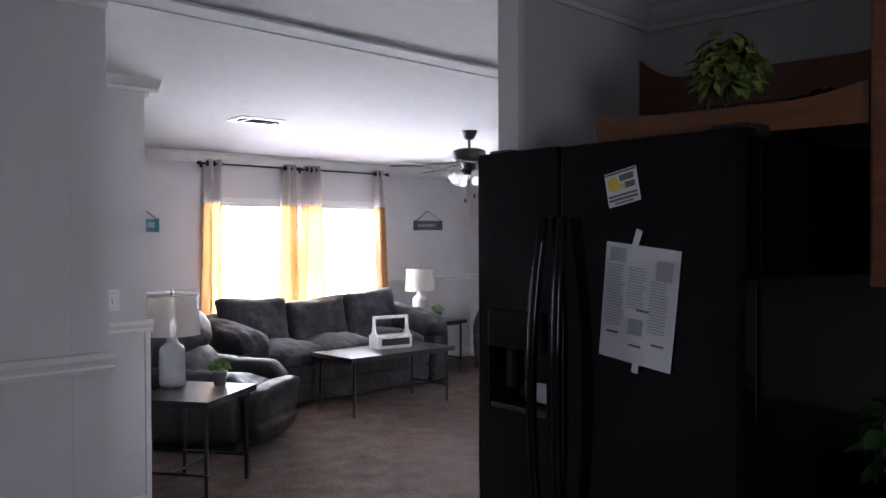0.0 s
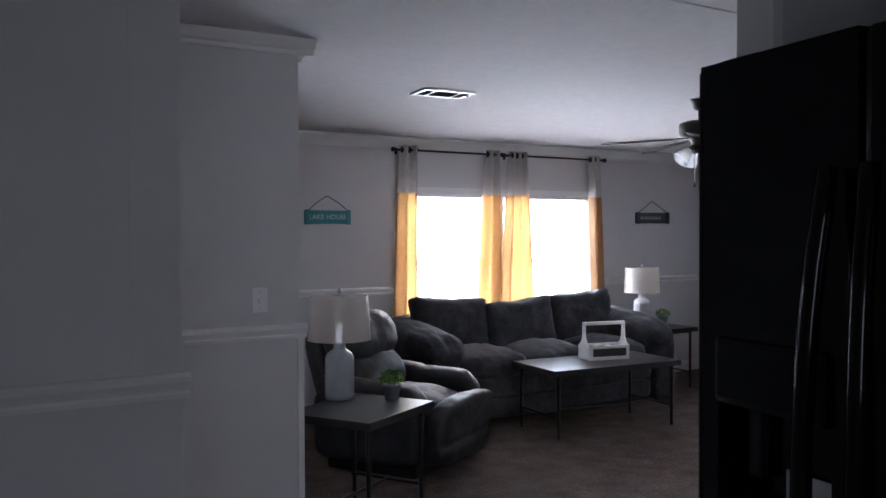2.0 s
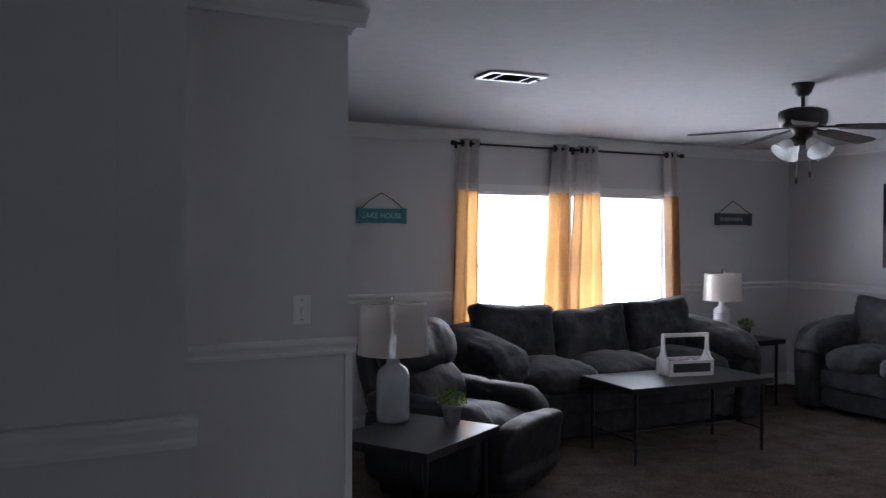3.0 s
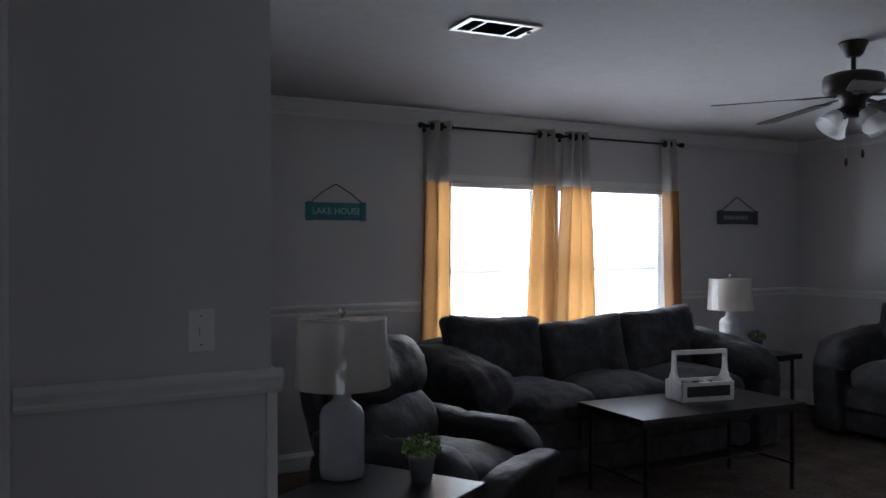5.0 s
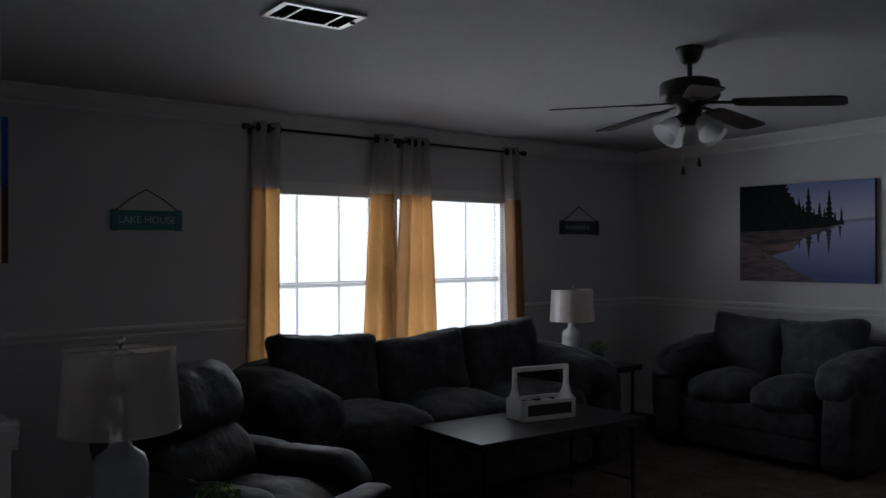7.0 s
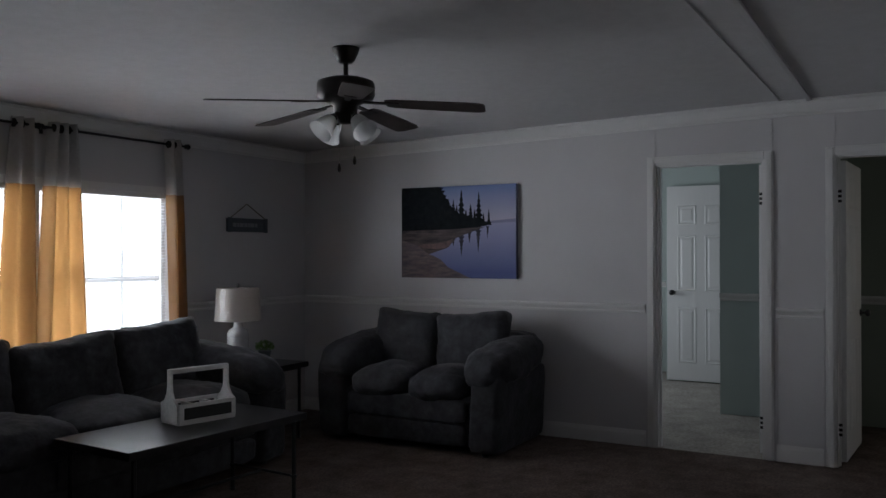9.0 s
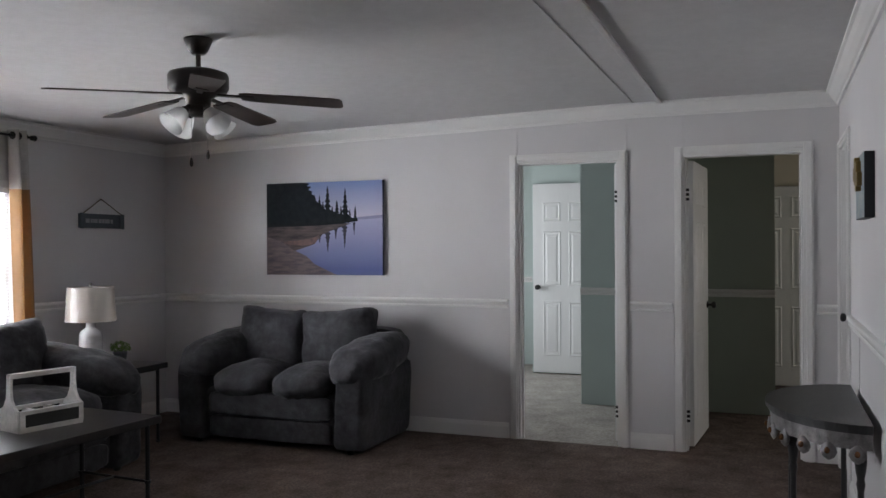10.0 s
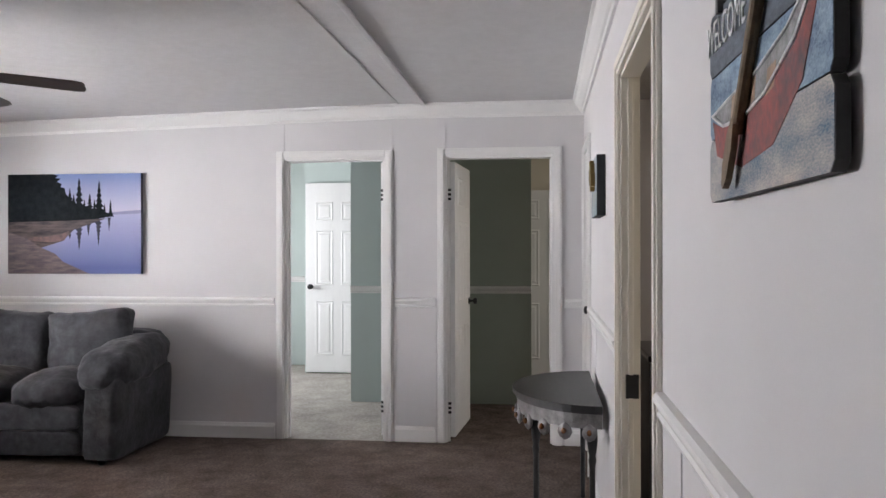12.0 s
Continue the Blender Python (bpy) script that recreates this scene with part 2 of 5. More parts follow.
def cushion(w, d, h, k=4.0, puff=0.15, crease=0.012, seed=0, cuts=9, sag=0.0, at=(0, 0, 0)):
    """A stuffed, rounded block about its middle, with soft folds."""
    bm = bmesh.new()
    bmesh.ops.create_cube(bm, size=2.0)
    bmesh.ops.subdivide_edges(bm, edges=bm.edges[:], cuts=cuts, use_grid_fill=True)
    for v in bm.verts:
        x, y, z = v.co
        n = (abs(x) ** k + abs(y) ** k + abs(z) ** k) ** (1 / k)
        x, y, z = x / n, y / n, z / n
        z *= 1 + puff * (1 - x * x) * (1 - y * y) - puff * 0.5
        if z > 0:
            z -= sag * (1 - x * x)
        p = Vector((x * w / 2, y * d / 2, z * h / 2))
        q = p * 7 + Vector((seed * 3.1, seed * 1.7, 0))
        f = noise.noise(q) + 0.6 * noise.noise(q * 2.3) + 0.25 * noise.noise(q * 5.1)
        v.co = p + p.normalized() * f * crease + Vector(at)
    for f in bm.faces:
        f.smooth = True
    return bm


def moved(bm, m):
    bmesh.ops.transform(bm, matrix=m, verts=bm.verts)
    return bm


def mesh_of(name, bm, mat, smooth=False):
    bmesh.ops.recalc_face_normals(bm, faces=bm.faces)
    me = bpy.data.meshes.new(name)
    if smooth:
        for f in bm.faces:
            f.smooth = True
    bm.to_mesh(me)
    bm.free()
    me.materials.append(mat)
    return me


def part(name, bm, mat, parent, label="", smooth=False):
    ob = new(name, mesh_of(name, bm, mat, smooth))
    ob.parent = parent
    return tagged(ob, label) if label else ob


def thing(name, label, category, group="", m=None):
    ob = new(name)
    ob.empty_display_size = 0.1
    if m is not None:
        ob.matrix_basis = m
    return tagged(ob, label, category, group)


def structure(name, bm, mat, label=""):
    return tagged(new(name, mesh_of(name, bm, mat)), label, "", "", "structure")


def run(bm, profile, a, b, out):
    """Sweep a moulding's profile, pairs of (proud, height), straight from a to b; out points away from the wall."""
    a, b, out = Vector(a), Vector(b), Vector(out)
    ends = [[bm.verts.new(p + out * o + Vector((0, 0, z))) for o, z in profile] for p in (a, b)]
    n = len(profile)
    for i in range(n):
        bm.faces.new((ends[0][i], ends[0][(i + 1) % n], ends[1][(i + 1) % n], ends[1][i]))
    bm.faces.new(list(reversed(ends[0])))
    bm.faces.new(ends[1])
    return bm


def lettering(name, text, size, mat, parent, m, label="", depth=0.001):
    cu = bpy.data.curves.new(name, "FONT")
    cu.body, cu.size, cu.align_x, cu.align_y, cu.extrude = text, size, "CENTER", "CENTER", depth
    tmp = new("lettering_source", cu)
    bpy.context.view_layer.update()
    me = bpy.data.meshes.new_from_object(tmp)
    bpy.data.objects.remove(tmp)
    me.transform(m)
    me.materials.append(mat)
    ob = new(name, me)
    ob.parent = parent
    return tagged(ob, label) if label else ob


CROWN = [(0.0, 0.0), (0.014, 0.0), (0.018, 0.018), (0.030, 0.026), (0.052, 0.052), (0.066, 0.076), (0.080, 0.082), (0.080, 0.098), (0.0, 0.098)]
RAIL = [(0.0, 0.0), (0.012, 0.0), (0.016, 0.012), (0.012, 0.020), (0.018, 0.032), (0.026, 0.044), (0.026, 0.056), (0.018, 0.064), (0.0, 0.066)]
BASE = [(0.0, 0.0), (0.014, 0.0), (0.014, 0.085), (0.009, 0.098), (0.006, 0.110), (0.0, 0.112)]
RZ = 0.957
HZ = 1.0  # hall rail

# ---- structure ----


def wall(name, axis, face, thick, lo, hi, z1, openings, mat, label):
    """A wall whose face lies at axis = face and whose body goes on for thick; openings are (lo, hi, bottom, top)."""
    bm = bmesh.new()

    def put(a, b, c, d):
        if b - a > 1e-4 and d - c > 1e-4:
            f0, f1 = min(face, face + thick), max(face, face + thick)
            box(bm, *((f0, f1, a, b) if axis == "x" else (a, b, f0, f1)), c, d)

    at = lo
    for a, b, c, d in sorted(openings):
        put(at, a, 0, z1)
        put(a, b, 0, c)
        put(a, b, d, z1)
        at = b
    put(at, hi, 0, z1)
    return structure(name, bm, mat, label)


ground = structure("ground", boxed(-400, 400, -400, 400, -0.62, -0.6), M_LAND, "open mown lawn around the house")
structure("floor", boxed(DX, EX, 2.165, NY, -0.05, 0.0), M_CARPET, "worn brown pile carpet of the living room")
structure("floor_kitchen", boxed(-2.6, DX, -2.6, NY, -0.05, -0.004), M_VINYL, "brown vinyl floor of the kitchen and hall")
structure("floor_kitchen_2", boxed(DX, 3.32, -2.6, 2.165, -0.05, -0.004), M_VINYL, "brown vinyl floor of the kitchen")
structure("floor_room_1", boxed(EX, 12.85, 3.40, 6.9, -0.05, -0.002), M_CARPET_L, "beige pile carpet of the bedroom")
structure("floor_room_2", boxed(EX, 12.85, -0.5, 3.40, -0.05, -0.003), M_CARPET, "brown carpet of the side room")
structure("floor_room_3", boxed(3.32, EX, -0.5, 2.165, -0.05, -0.003), M_VINYL, "vinyl floor of the utility room")
structure("ceiling", boxed(-2.7, 12.95, -2.7, NY + 0.1, CEIL, CEIL + 0.08), M_CEIL, "white stippled ceiling")
FALL = 0.1 / (NY - 3.514)  # the north half's ceiling falls towards the windows


def ceiling_at(y):
    return CEIL - 0.001 - FALL * max(0.0, y - 3.514)


bm = bmesh.new()
corners = [(x, y, z) for x in (-2.6, EX) for y, z in ((3.514, CEIL - 0.0005), (NY, CEIL - 0.0005), (NY, ceiling_at(NY)), (3.514, ceiling_at(3.514)))]
vs = [bm.verts.new(c) for c in corners]
bm.faces.new(vs[:4])
bm.faces.new(vs[4:])
for i in range(4):
    j = (i + 1) % 4
    bm.faces.new((vs[i], vs[j], vs[j + 4], vs[i + 4]))
structure("ceiling_2", bm, M_CEIL, "white stippled ceiling falling gently towards the windows")
structure("beam", boxed(-2.6, EX, 3.335, 3.512, CEIL - 0.005, CEIL - 0.001, 0.001), M_CEIL, "shallow white ceiling board over the joint of the two halves")
structure("beam_strip", boxed(-2.6, EX, 3.502, 3.513, CEIL - 0.010, CEIL - 0.0055, 0.002), M_CEIL, "thin white strip along the ceiling board")
structure("beam_strip_2", boxed(-2.6, EX, 3.312, 3.345, CEIL - 0.020, CEIL - 0.0055, 0.006), M_CEIL, "white batten along the ceiling board")

W1, W2, WB = (4.57, 5.53, 0.60, 1.83), (5.63, 6.69, 0.60, 1.83), (1.05, 1.93, 0.50, 1.80)
wall("wall_north", "y", NY, 0.12, -2.6, EX + 0.12, CEIL, [W1, W2, WB], M_WALL, "light grey panelled wall with two windows")
D1, D2 = (3.614, 4.360, 0, 2.025), (2.420, 3.186, 0, 2.030)
wall("wall_east", "x", EX, 0.11, 1.0, NY, CEIL, [D1, D2], M_WALL, "light grey panelled wall with two doorways")
D3, D4 = (4.44, 5.50, 0, 2.015), (7.50, 8.16, 0, 2.015)
wall("wall_south", "y", SY, -0.07, 2.470, EX, CEIL, [D3, D4], M_WALL, "light grey panelled wall with doorways")
wall("wall_west", "x", HX, -0.10, HY + 0.102, NY, CEIL, [], M_WALL, "light grey living room end wall")
DB = (1.045, 1.815, 0, 2.015)
wall("wall_hall", "y", HY, 0.10, -2.6, HX, CEIL, [DB], M_WALL, "light grey hall wall with a doorway")
wall("wall_dining", "y", DY, 0.12, -2.6, DX, CEIL, [], M_WALL, "light grey panelled wall between kitchen and hall")
wall("wall_kitchen_east", "x", 3.24, 0.10, -2.6, 2.165, CEIL, [], M_WALL, "light grey kitchen wall behind the refrigerator")
# Opening out of view, added for the lamp that brightens the kitchen.
WK = (-1.45, 0.05, 0.9, 2.0)
wall("wall_kitchen_west", "x", -2.6, -0.1, -2.6, NY, CEIL, [], M_WALL, "plain grey kitchen wall")
wall("wall_kitchen_south", "y", -2.6, -0.1, -2.7, 3.34, CEIL, [WK], M_WALL, "grey kitchen wall with an unseen opening added for a lamp")
# This wall's opening is never in view; it lets the bedroom's added lamp in.
wall("wall_bedroom_north", "y", 6.6, 0.1, EX + 0.12, 12.85, CEIL, [(9.85, 11.05, 0.8, 2.0)], M_MINT, "mint green bedroom wall with an unseen opening for a lamp")
wall("wall_bedroom_east", "x", 12.17, 0.1, 3.46, 6.6, CEIL, [], M_MINT, "mint green bedroom end wall")
wall("wall_bedroom_end", "x", 11.56, 0.1, 3.46, 5.14, CEIL, [], M_MINT, "mint green wall with a white door")
wall("wall_bedroom_closet", "x", 9.82, 0.1, 3.46, 4.22, CEIL, [], M_MINT, "mint green closet wall")
wall("wall_partition", "y", 3.36, 0.1, EX + 0.12, 9.82, CEIL, [], M_MINT, "mint green partition between the rooms")
wall("wall_partition_2", "y", 3.36, 0.1, 9.92, 12.85, CEIL, [], M_MINT, "mint green partition")
wall("wall_side_room", "x", 9.82, 0.1, 2.60, 3.36, CEIL, [], M_OLIVE, "green side room wall")
wall("wall_side_room_back", "x", 11.46, 0.1, -0.5, 3.36, CEIL, [], M_CREAM, "cream side room end wall")
# Both openings are unseen, added for the utility and side room lamps.
wall("wall_far_south", "y", -0.5, -0.1, 3.34, 12.95, CEIL, [(4.3, 5.3, 1.0, 1.95), (10.0, 10.8, 1.0, 1.95)], M_CREAM, "cream outer wall")
wall("wall_far_east", "x", 12.85, 0.1, -0.5, 6.9, CEIL, [], M_CREAM, "outer end wall")

structure("crown_moulding", run(bmesh.new(), CROWN, (HX, NY, ceiling_at(NY) - 0.099), (EX, NY, ceiling_at(NY) - 0.099), (0, -1, 0)), M_TRIM, "white stepped crown moulding")
structure("crown_moulding", run(bmesh.new(), CROWN, (EX, SY, CEIL - 0.1), (EX, 3.514, CEIL - 0.1), (-1, 0, 0)), M_TRIM, "white stepped crown moulding")
structure("crown_moulding", run(bmesh.new(), CROWN, (EX, 3.514, CEIL - 0.1), (EX, NY, ceiling_at(NY) - 0.099), (-1, 0, 0)), M_TRIM, "white stepped crown moulding")
structure("crown_moulding", run(bmesh.new(), CROWN, (2.47, SY, CEIL - 0.1), (EX, SY, CEIL - 0.1), (0, 1, 0)), M_TRIM, "white stepped crown moulding")
structure("crown_moulding", run(bmesh.new(), CROWN, (HX, HY, ceiling_at(HY) - 0.099), (HX, NY, ceiling_at(NY) - 0.099), (1, 0, 0)), M_TRIM, "white stepped crown moulding")
structure("crown_moulding", run(bmesh.new(), CROWN, (DX, HY, CEIL - 0.1), (HX + 0.07, HY, CEIL - 0.1), (0, -1, 0)), M_TRIM, "white stepped crown moulding")
structure("crown_moulding", run(bmesh.new(), CROWN, (-2.6, DY, CEIL - 0.1), (DX, DY, CEIL - 0.1), (0, -1, 0)), M_TRIM, "white stepped crown moulding")
structure("crown_moulding", run(bmesh.new(), CROWN, (2.47, 2.142, CEIL - 0.1), (3.24, 2.142, CEIL - 0.1), (0, -1, 0)), M_TRIM, "white stepped crown moulding")
structure("crown_moulding", run(bmesh.new(), CROWN, (3.24, -2.6, CEIL - 0.1), (3.24, 2.165, CEIL - 0.1), (-1, 0, 0)), M_TRIM, "white stepped crown moulding")
structure("chair_rail", run(bmesh.new(), RAIL, (HX, NY, RZ), (4.50, NY, RZ), (0, -1, 0)), M_TRIM, "white moulded chair rail")
structure("chair_rail", run(bmesh.new(), RAIL, (6.76, NY, RZ), (EX, NY, RZ), (0, -1, 0)), M_TRIM, "white moulded chair rail")
structure("chair_rail", run(bmesh.new(), RAIL, (EX, D1[1] + 0.07, RZ), (EX, NY, RZ), (-1, 0, 0)), M_TRIM, "white moulded chair rail")
structure("chair_rail", run(bmesh.new(), RAIL, (EX, D2[1] + 0.07, RZ), (EX, D1[0] - 0.07, RZ), (-1, 0, 0)), M_TRIM, "white moulded chair rail")
structure("chair_rail", run(bmesh.new(), RAIL, (EX, SY, RZ), (EX, D2[0] - 0.07, RZ), (-1, 0, 0)), M_TRIM, "white moulded chair rail")
structure("chair_rail", run(bmesh.new(), RAIL, (2.48, SY, RZ), (D3[0] - 0.07, SY, RZ), (0, 1, 0)), M_TRIM, "white moulded chair rail")
structure("chair_rail", run(bmesh.new(), RAIL, (D3[1] + 0.07, SY, RZ), (D4[0] - 0.07, SY, RZ), (0, 1, 0)), M_TRIM, "white moulded chair rail")
structure("chair_rail", run(bmesh.new(), RAIL, (HX, HY, HZ), (HX, NY, HZ), (1, 0, 0)), M_TRIM, "white moulded chair rail")
structure("chair_rail", run(bmesh.new(), RAIL, (DB[1] + 0.10, HY, HZ), (HX + 0.03, HY, HZ), (0, -1, 0)), M_TRIM, "white moulded chair rail")
structure("chair_rail", run(bmesh.new(), RAIL, (-2.6, DY, HZ + 0.06), (DX + 0.015, DY, HZ + 0.06), (0, -1, 0)), M_TRIM, "white moulded chair rail")
structure("chair_rail", run(bmesh.new(), RAIL, (9.82, 3.46, RZ + 0.02), (9.82, 4.22, RZ + 0.02), (-1, 0, 0)), M_TRIM, "white moulded chair rail")
structure("chair_rail", run(bmesh.new(), RAIL, (9.82, 2.60, RZ + 0.02), (9.82, 3.36, RZ + 0.02), (-1, 0, 0)), M_TRIM, "white moulded chair rail")
structure("chair_rail", run(bmesh.new(), RAIL, (12.17, 3.46, RZ + 0.03), (12.17, 6.6, RZ + 0.03), (-1, 0, 0)), M_TRIM, "white moulded chair rail")
structure("baseboard", run(bmesh.new(), BASE, (HX, NY, 0), (EX, NY, 0), (0, -1, 0)), M_TRIM, "white baseboard")
structure("baseboard", run(bmesh.new(), BASE, (EX, D1[1] + 0.07, 0), (EX, NY, 0), (-1, 0, 0)), M_TRIM, "white baseboard")
structure("baseboard", run(bmesh.new(), BASE, (EX, D2[1] + 0.07, 0), (EX, D1[0] - 0.07, 0), (-1, 0, 0)), M_TRIM, "white baseboard")
structure("baseboard", run(bmesh.new(), BASE, (EX, SY, 0), (EX, D2[0] - 0.07, 0), (-1, 0, 0)), M_TRIM, "white baseboard")
structure("baseboard", run(bmesh.new(), BASE, (2.48, SY, 0), (D3[0] - 0.07, SY, 0), (0, 1, 0)), M_TRIM, "white baseboard")
structure("baseboard", run(bmesh.new(), BASE, (D3[1] + 0.07, SY, 0), (D4[0] - 0.07, SY, 0), (0, 1, 0)), M_TRIM, "white baseboard")
structure("baseboard", run(bmesh.new(), BASE, (HX, HY, 0), (HX, NY, 0), (1, 0, 0)), M_TRIM, "white baseboard")
structure("baseboard", run(bmesh.new(), BASE, (DB[1] + 0.10, HY, 0), (HX + 0.014, HY, 0), (0, -1, 0)), M_TRIM, "white baseboard")
structure("baseboard", run(bmesh.new(), BASE, (-2.6, DY, 0), (DX, DY, 0), (0, -1, 0)), M_TRIM, "white baseboard")
# wall end cover, corner beads and panel battens
structure("trim", boxed(2.436, 2.470, SY - 0.078, SY + 0.006, 0, CEIL - 0.002, 0.006), M_TRIM, "white end cover of the kitchen wall")
structure("trim_2", boxed(HX - 0.015, HX + 0.016, HY - 0.012, HY + 0.02, 0, HZ, 0.004), M_TRIM, "white corner bead below the rail")
bm = bmesh.new()
for y in (4.362, 3.572, 3.187, 2.392):
    box(bm, EX - 0.004, EX, y - 0.006, y + 0.006, 2.085, CEIL - 0.1)
for y in (3.548, 3.258):
    box(bm, EX - 0.005, EX, y - 0.008, y + 0.008, 0.11, RZ)
for x in (4.10, 5.75, 6.95):
    box(bm, x - 0.005, x + 0.005, SY, SY + 0.003, 0.11, RZ)
for x in (1.52, 0.30, -0.92):
    box(bm, x - 0.003, x + 0.003, DY - 0.0015, DY, 0.11, CEIL - 0.1)
structure("batten", bm, M_WALL, "narrow panel joint battens")


def casing(name, axis, face, out, lo, hi, top, depth, w=0.048, mat=None):
    """Door or window lining: two jambs, a head and a moulded casing."""
    bm = bmesh.new()

    def put(a, b, o0, o1, c, d, bev=0.004):
        f0, f1 = sorted((face + out * o0, face + out * o1))
        box(bm, *((f0, f1, a, b) if axis == "x" else (a, b, f0, f1)), c, d, bev)

    for a, b in ((lo - w, lo + 0.004), (hi - 0.004, hi + w)):
        put(a, b, 0.0, 0.014, 0, top + w)
        put(a + 0.010, b - 0.016, 0.012, 0.021, 0, top + w - 0.012)
    put(lo + 0.004, hi - 0.004, 0.0, 0.014, top - 0.004, top + w)
    put(lo + 0.004, hi - 0.004, 0.012, 0.021, top + 0.012, top + w - 0.012)
    put(lo, lo + 0.018, -depth, -0.001, 0, top - 0.001, 0.002)
    put(hi - 0.018, hi, -depth, -0.001, 0, top - 0.001, 0.002)
    put(lo + 0.018, hi - 0.018, -depth, -0.001, top - 0.018, top - 0.001, 0.002)
    put(lo + 0.018, lo + 0.030, -depth * 0.62, -depth * 0.38, 0, top - 0.02, 0.002)
    put(hi - 0.030, hi - 0.018, -depth * 0.62, -depth * 0.38, 0, top - 0.02, 0.002)
    return structure(name, bm, mat or M_TRIM, "white moulded door casing tinted cream for warm light" if mat else "white moulded door casing")


casing("door_frame_1", "x", EX, -1, D1[0], D1[1], D1[3], 0.11, 0.055)
casing("door_frame_2", "x", EX, -1, D2[0], D2[1], D2[3], 0.11, 0.055)
# Cream tint stands in for warm light falling on this white casing.
casing("door_frame_3", "y", SY, 1, D3[0], D3[1], D3[3], 0.07, 0.055, material("warm_lit_trim", (0.70, 0.66, 0.59), 0.45, vary=0.02, scale=5))
casing("door_frame_4", "y", SY, 1, D4[0], D4[1], D4[3], 0.07)
casing("door_frame_5", "y", HY, -1, DB[0], DB[1], DB[3], 0.10, 0.095)


def panel_door(name, w, h, m, label, knob_at=None, hinge_at=None, panels=True):
    """A six-panel door leaf, x along its width from the hinge, y its thickness."""
    d = thing(name, label, "door", "", m)
    d["kind"] = "structure"
    bm = boxed(0, w, -0.0175, 0.0175, 0.012, h, 0.002)
    part("leaf", bm, M_DOORW, d)
    if panels:
        for side in (-1, 1):
            for x0, x1 in ((0.115, w / 2 - 0.045), (w / 2 + 0.045, w - 0.115)):
                for z0, z1 in ((0.20, 0.80), (0.98, 1.58), (1.69, 1.90)):
                    bm = bmesh.new()
                    y = side * 0.0175
                    lip = [(0, 0), (0.010, 0.006), (0.022, 0.001), (0.034, 0.001), (0.050, 0.006)]
                    rings = []
                    for inset, proud in lip:
                        rings.append([bm.verts.new((px, y + side * proud, pz)) for px, pz in ((x0 + inset, z0 + inset), (x1 - inset, z0 + inset), (x1 - inset, z1 - inset), (x0 + inset, z1 - inset))])
                    for lo, hi in zip(rings, rings[1:]):
                        for i in range(4):
                            bm.faces.new((lo[i], lo[(i + 1) % 4], hi[(i + 1) % 4], hi[i]))
                    bm.faces.new(rings[-1])
                    part("panel", bm, M_DOORW, d)
    for side in (-1, 1):
        k = turned([(0.027, 0.0), (0.027, 0.006), (0.010, 0.012), (0.010, 0.032), (0.024, 0.040), (0.028, 0.052), (0.022, 0.064), (0.006, 0.068)], 18)
        moved(k, Matrix.Translation((w - 0.06, side * 0.0175, 0.96)) @ Matrix.Rotation(radians(-90 * side), 4, "X"))
        part("knob", k, M_BLACKP, d, "black door knob", True)
    return d


def hinge(m):
    h = thing("door_hinge", "black three-knuckle butt hinge on a white jamb", "hinge", "door hinges", m)
    for z in (-0.032, 0.0, 0.032):
        part("knuckle", moved(boxed(-0.016, 0.016, -0.006, 0.006, -0.009, 0.009, 0.002), Matrix.Translation((0, 0, z))), M_BLACKP, h)
    return h


# open leaf of the second doorway, the bedroom's far door and the hidden leaves
panel_door("door_1", 0.69, 2.0, pose(EX + 0.13, 3.145, 0, 0, 0, -4), "white six-panel door standing open into the dark room")
panel_door("door_2", 0.72, 2.0, pose(EX + 0.13, 3.655, 0, 0, 0, 2), "white six-panel door folded back in the bedroom")
for z in (1.76, 0.24):
    hinge(pose(EX + 0.03, D1[0] + 0.024, z, 0, 0, 90))
    hinge(pose(EX + 0.03, D2[1] - 0.024, z, 0, 0, 90))

# ---- windows and blinds ----


def window_unit(name, x0, x1, z0, z1, label):
    w = thing(name, label, "window", "", pose(x0, NY, z0))
    w["kind"] = "structure"
    W, H = x1 - x0, z1 - z0
    for nm, b in (("window_frame", (0, 0.035, 0.04, 0.115, 0, H)), ("window_frame", (W - 0.035, W, 0.04, 0.115, 0, H)), ("window_frame", (0.035, W - 0.035, 0.04, 0.115, 0, 0.035)), ("window_frame", (0.035, W - 0.035, 0.04, 0.115, H - 0.035, H)), ("meeting_rail", (0.035, W - 0.035, 0.06, 0.10, H / 2 - 0.02, H / 2 + 0.02))):
        part(nm, boxed(*b, 0.003), M_TRIM, w)
    for z in (0.035, H / 2 + 0.02):
        for x in (W / 3, 2 * W / 3):
            part("muntin", boxed(x - 0.009, x + 0.009, 0.076, 0.090, z, z + H / 2 - 0.055), M_TRIM, w)
        pane = part("pane", boxed(0.03, W - 0.03, 0.081, 0.085, z, z + H / 2 - 0.055), M_GLASS, w)
        pane.visible_shadow = False
    part("window_sill", boxed(-0.05, W + 0.05, -0.035, 0.04, -0.022, 0.0, 0.004), M_TRIM, w)
    for a, b in ((-0.05, 0.0), (W, W + 0.05)):
        part("window_casing", boxed(a, b, -0.012, -0.0005, 0, H), M_TRIM, w)
    part("window_casing", boxed(-0.05, W + 0.05, -0.012, -0.0005, H, H + 0.05), M_TRIM, w)
    return w


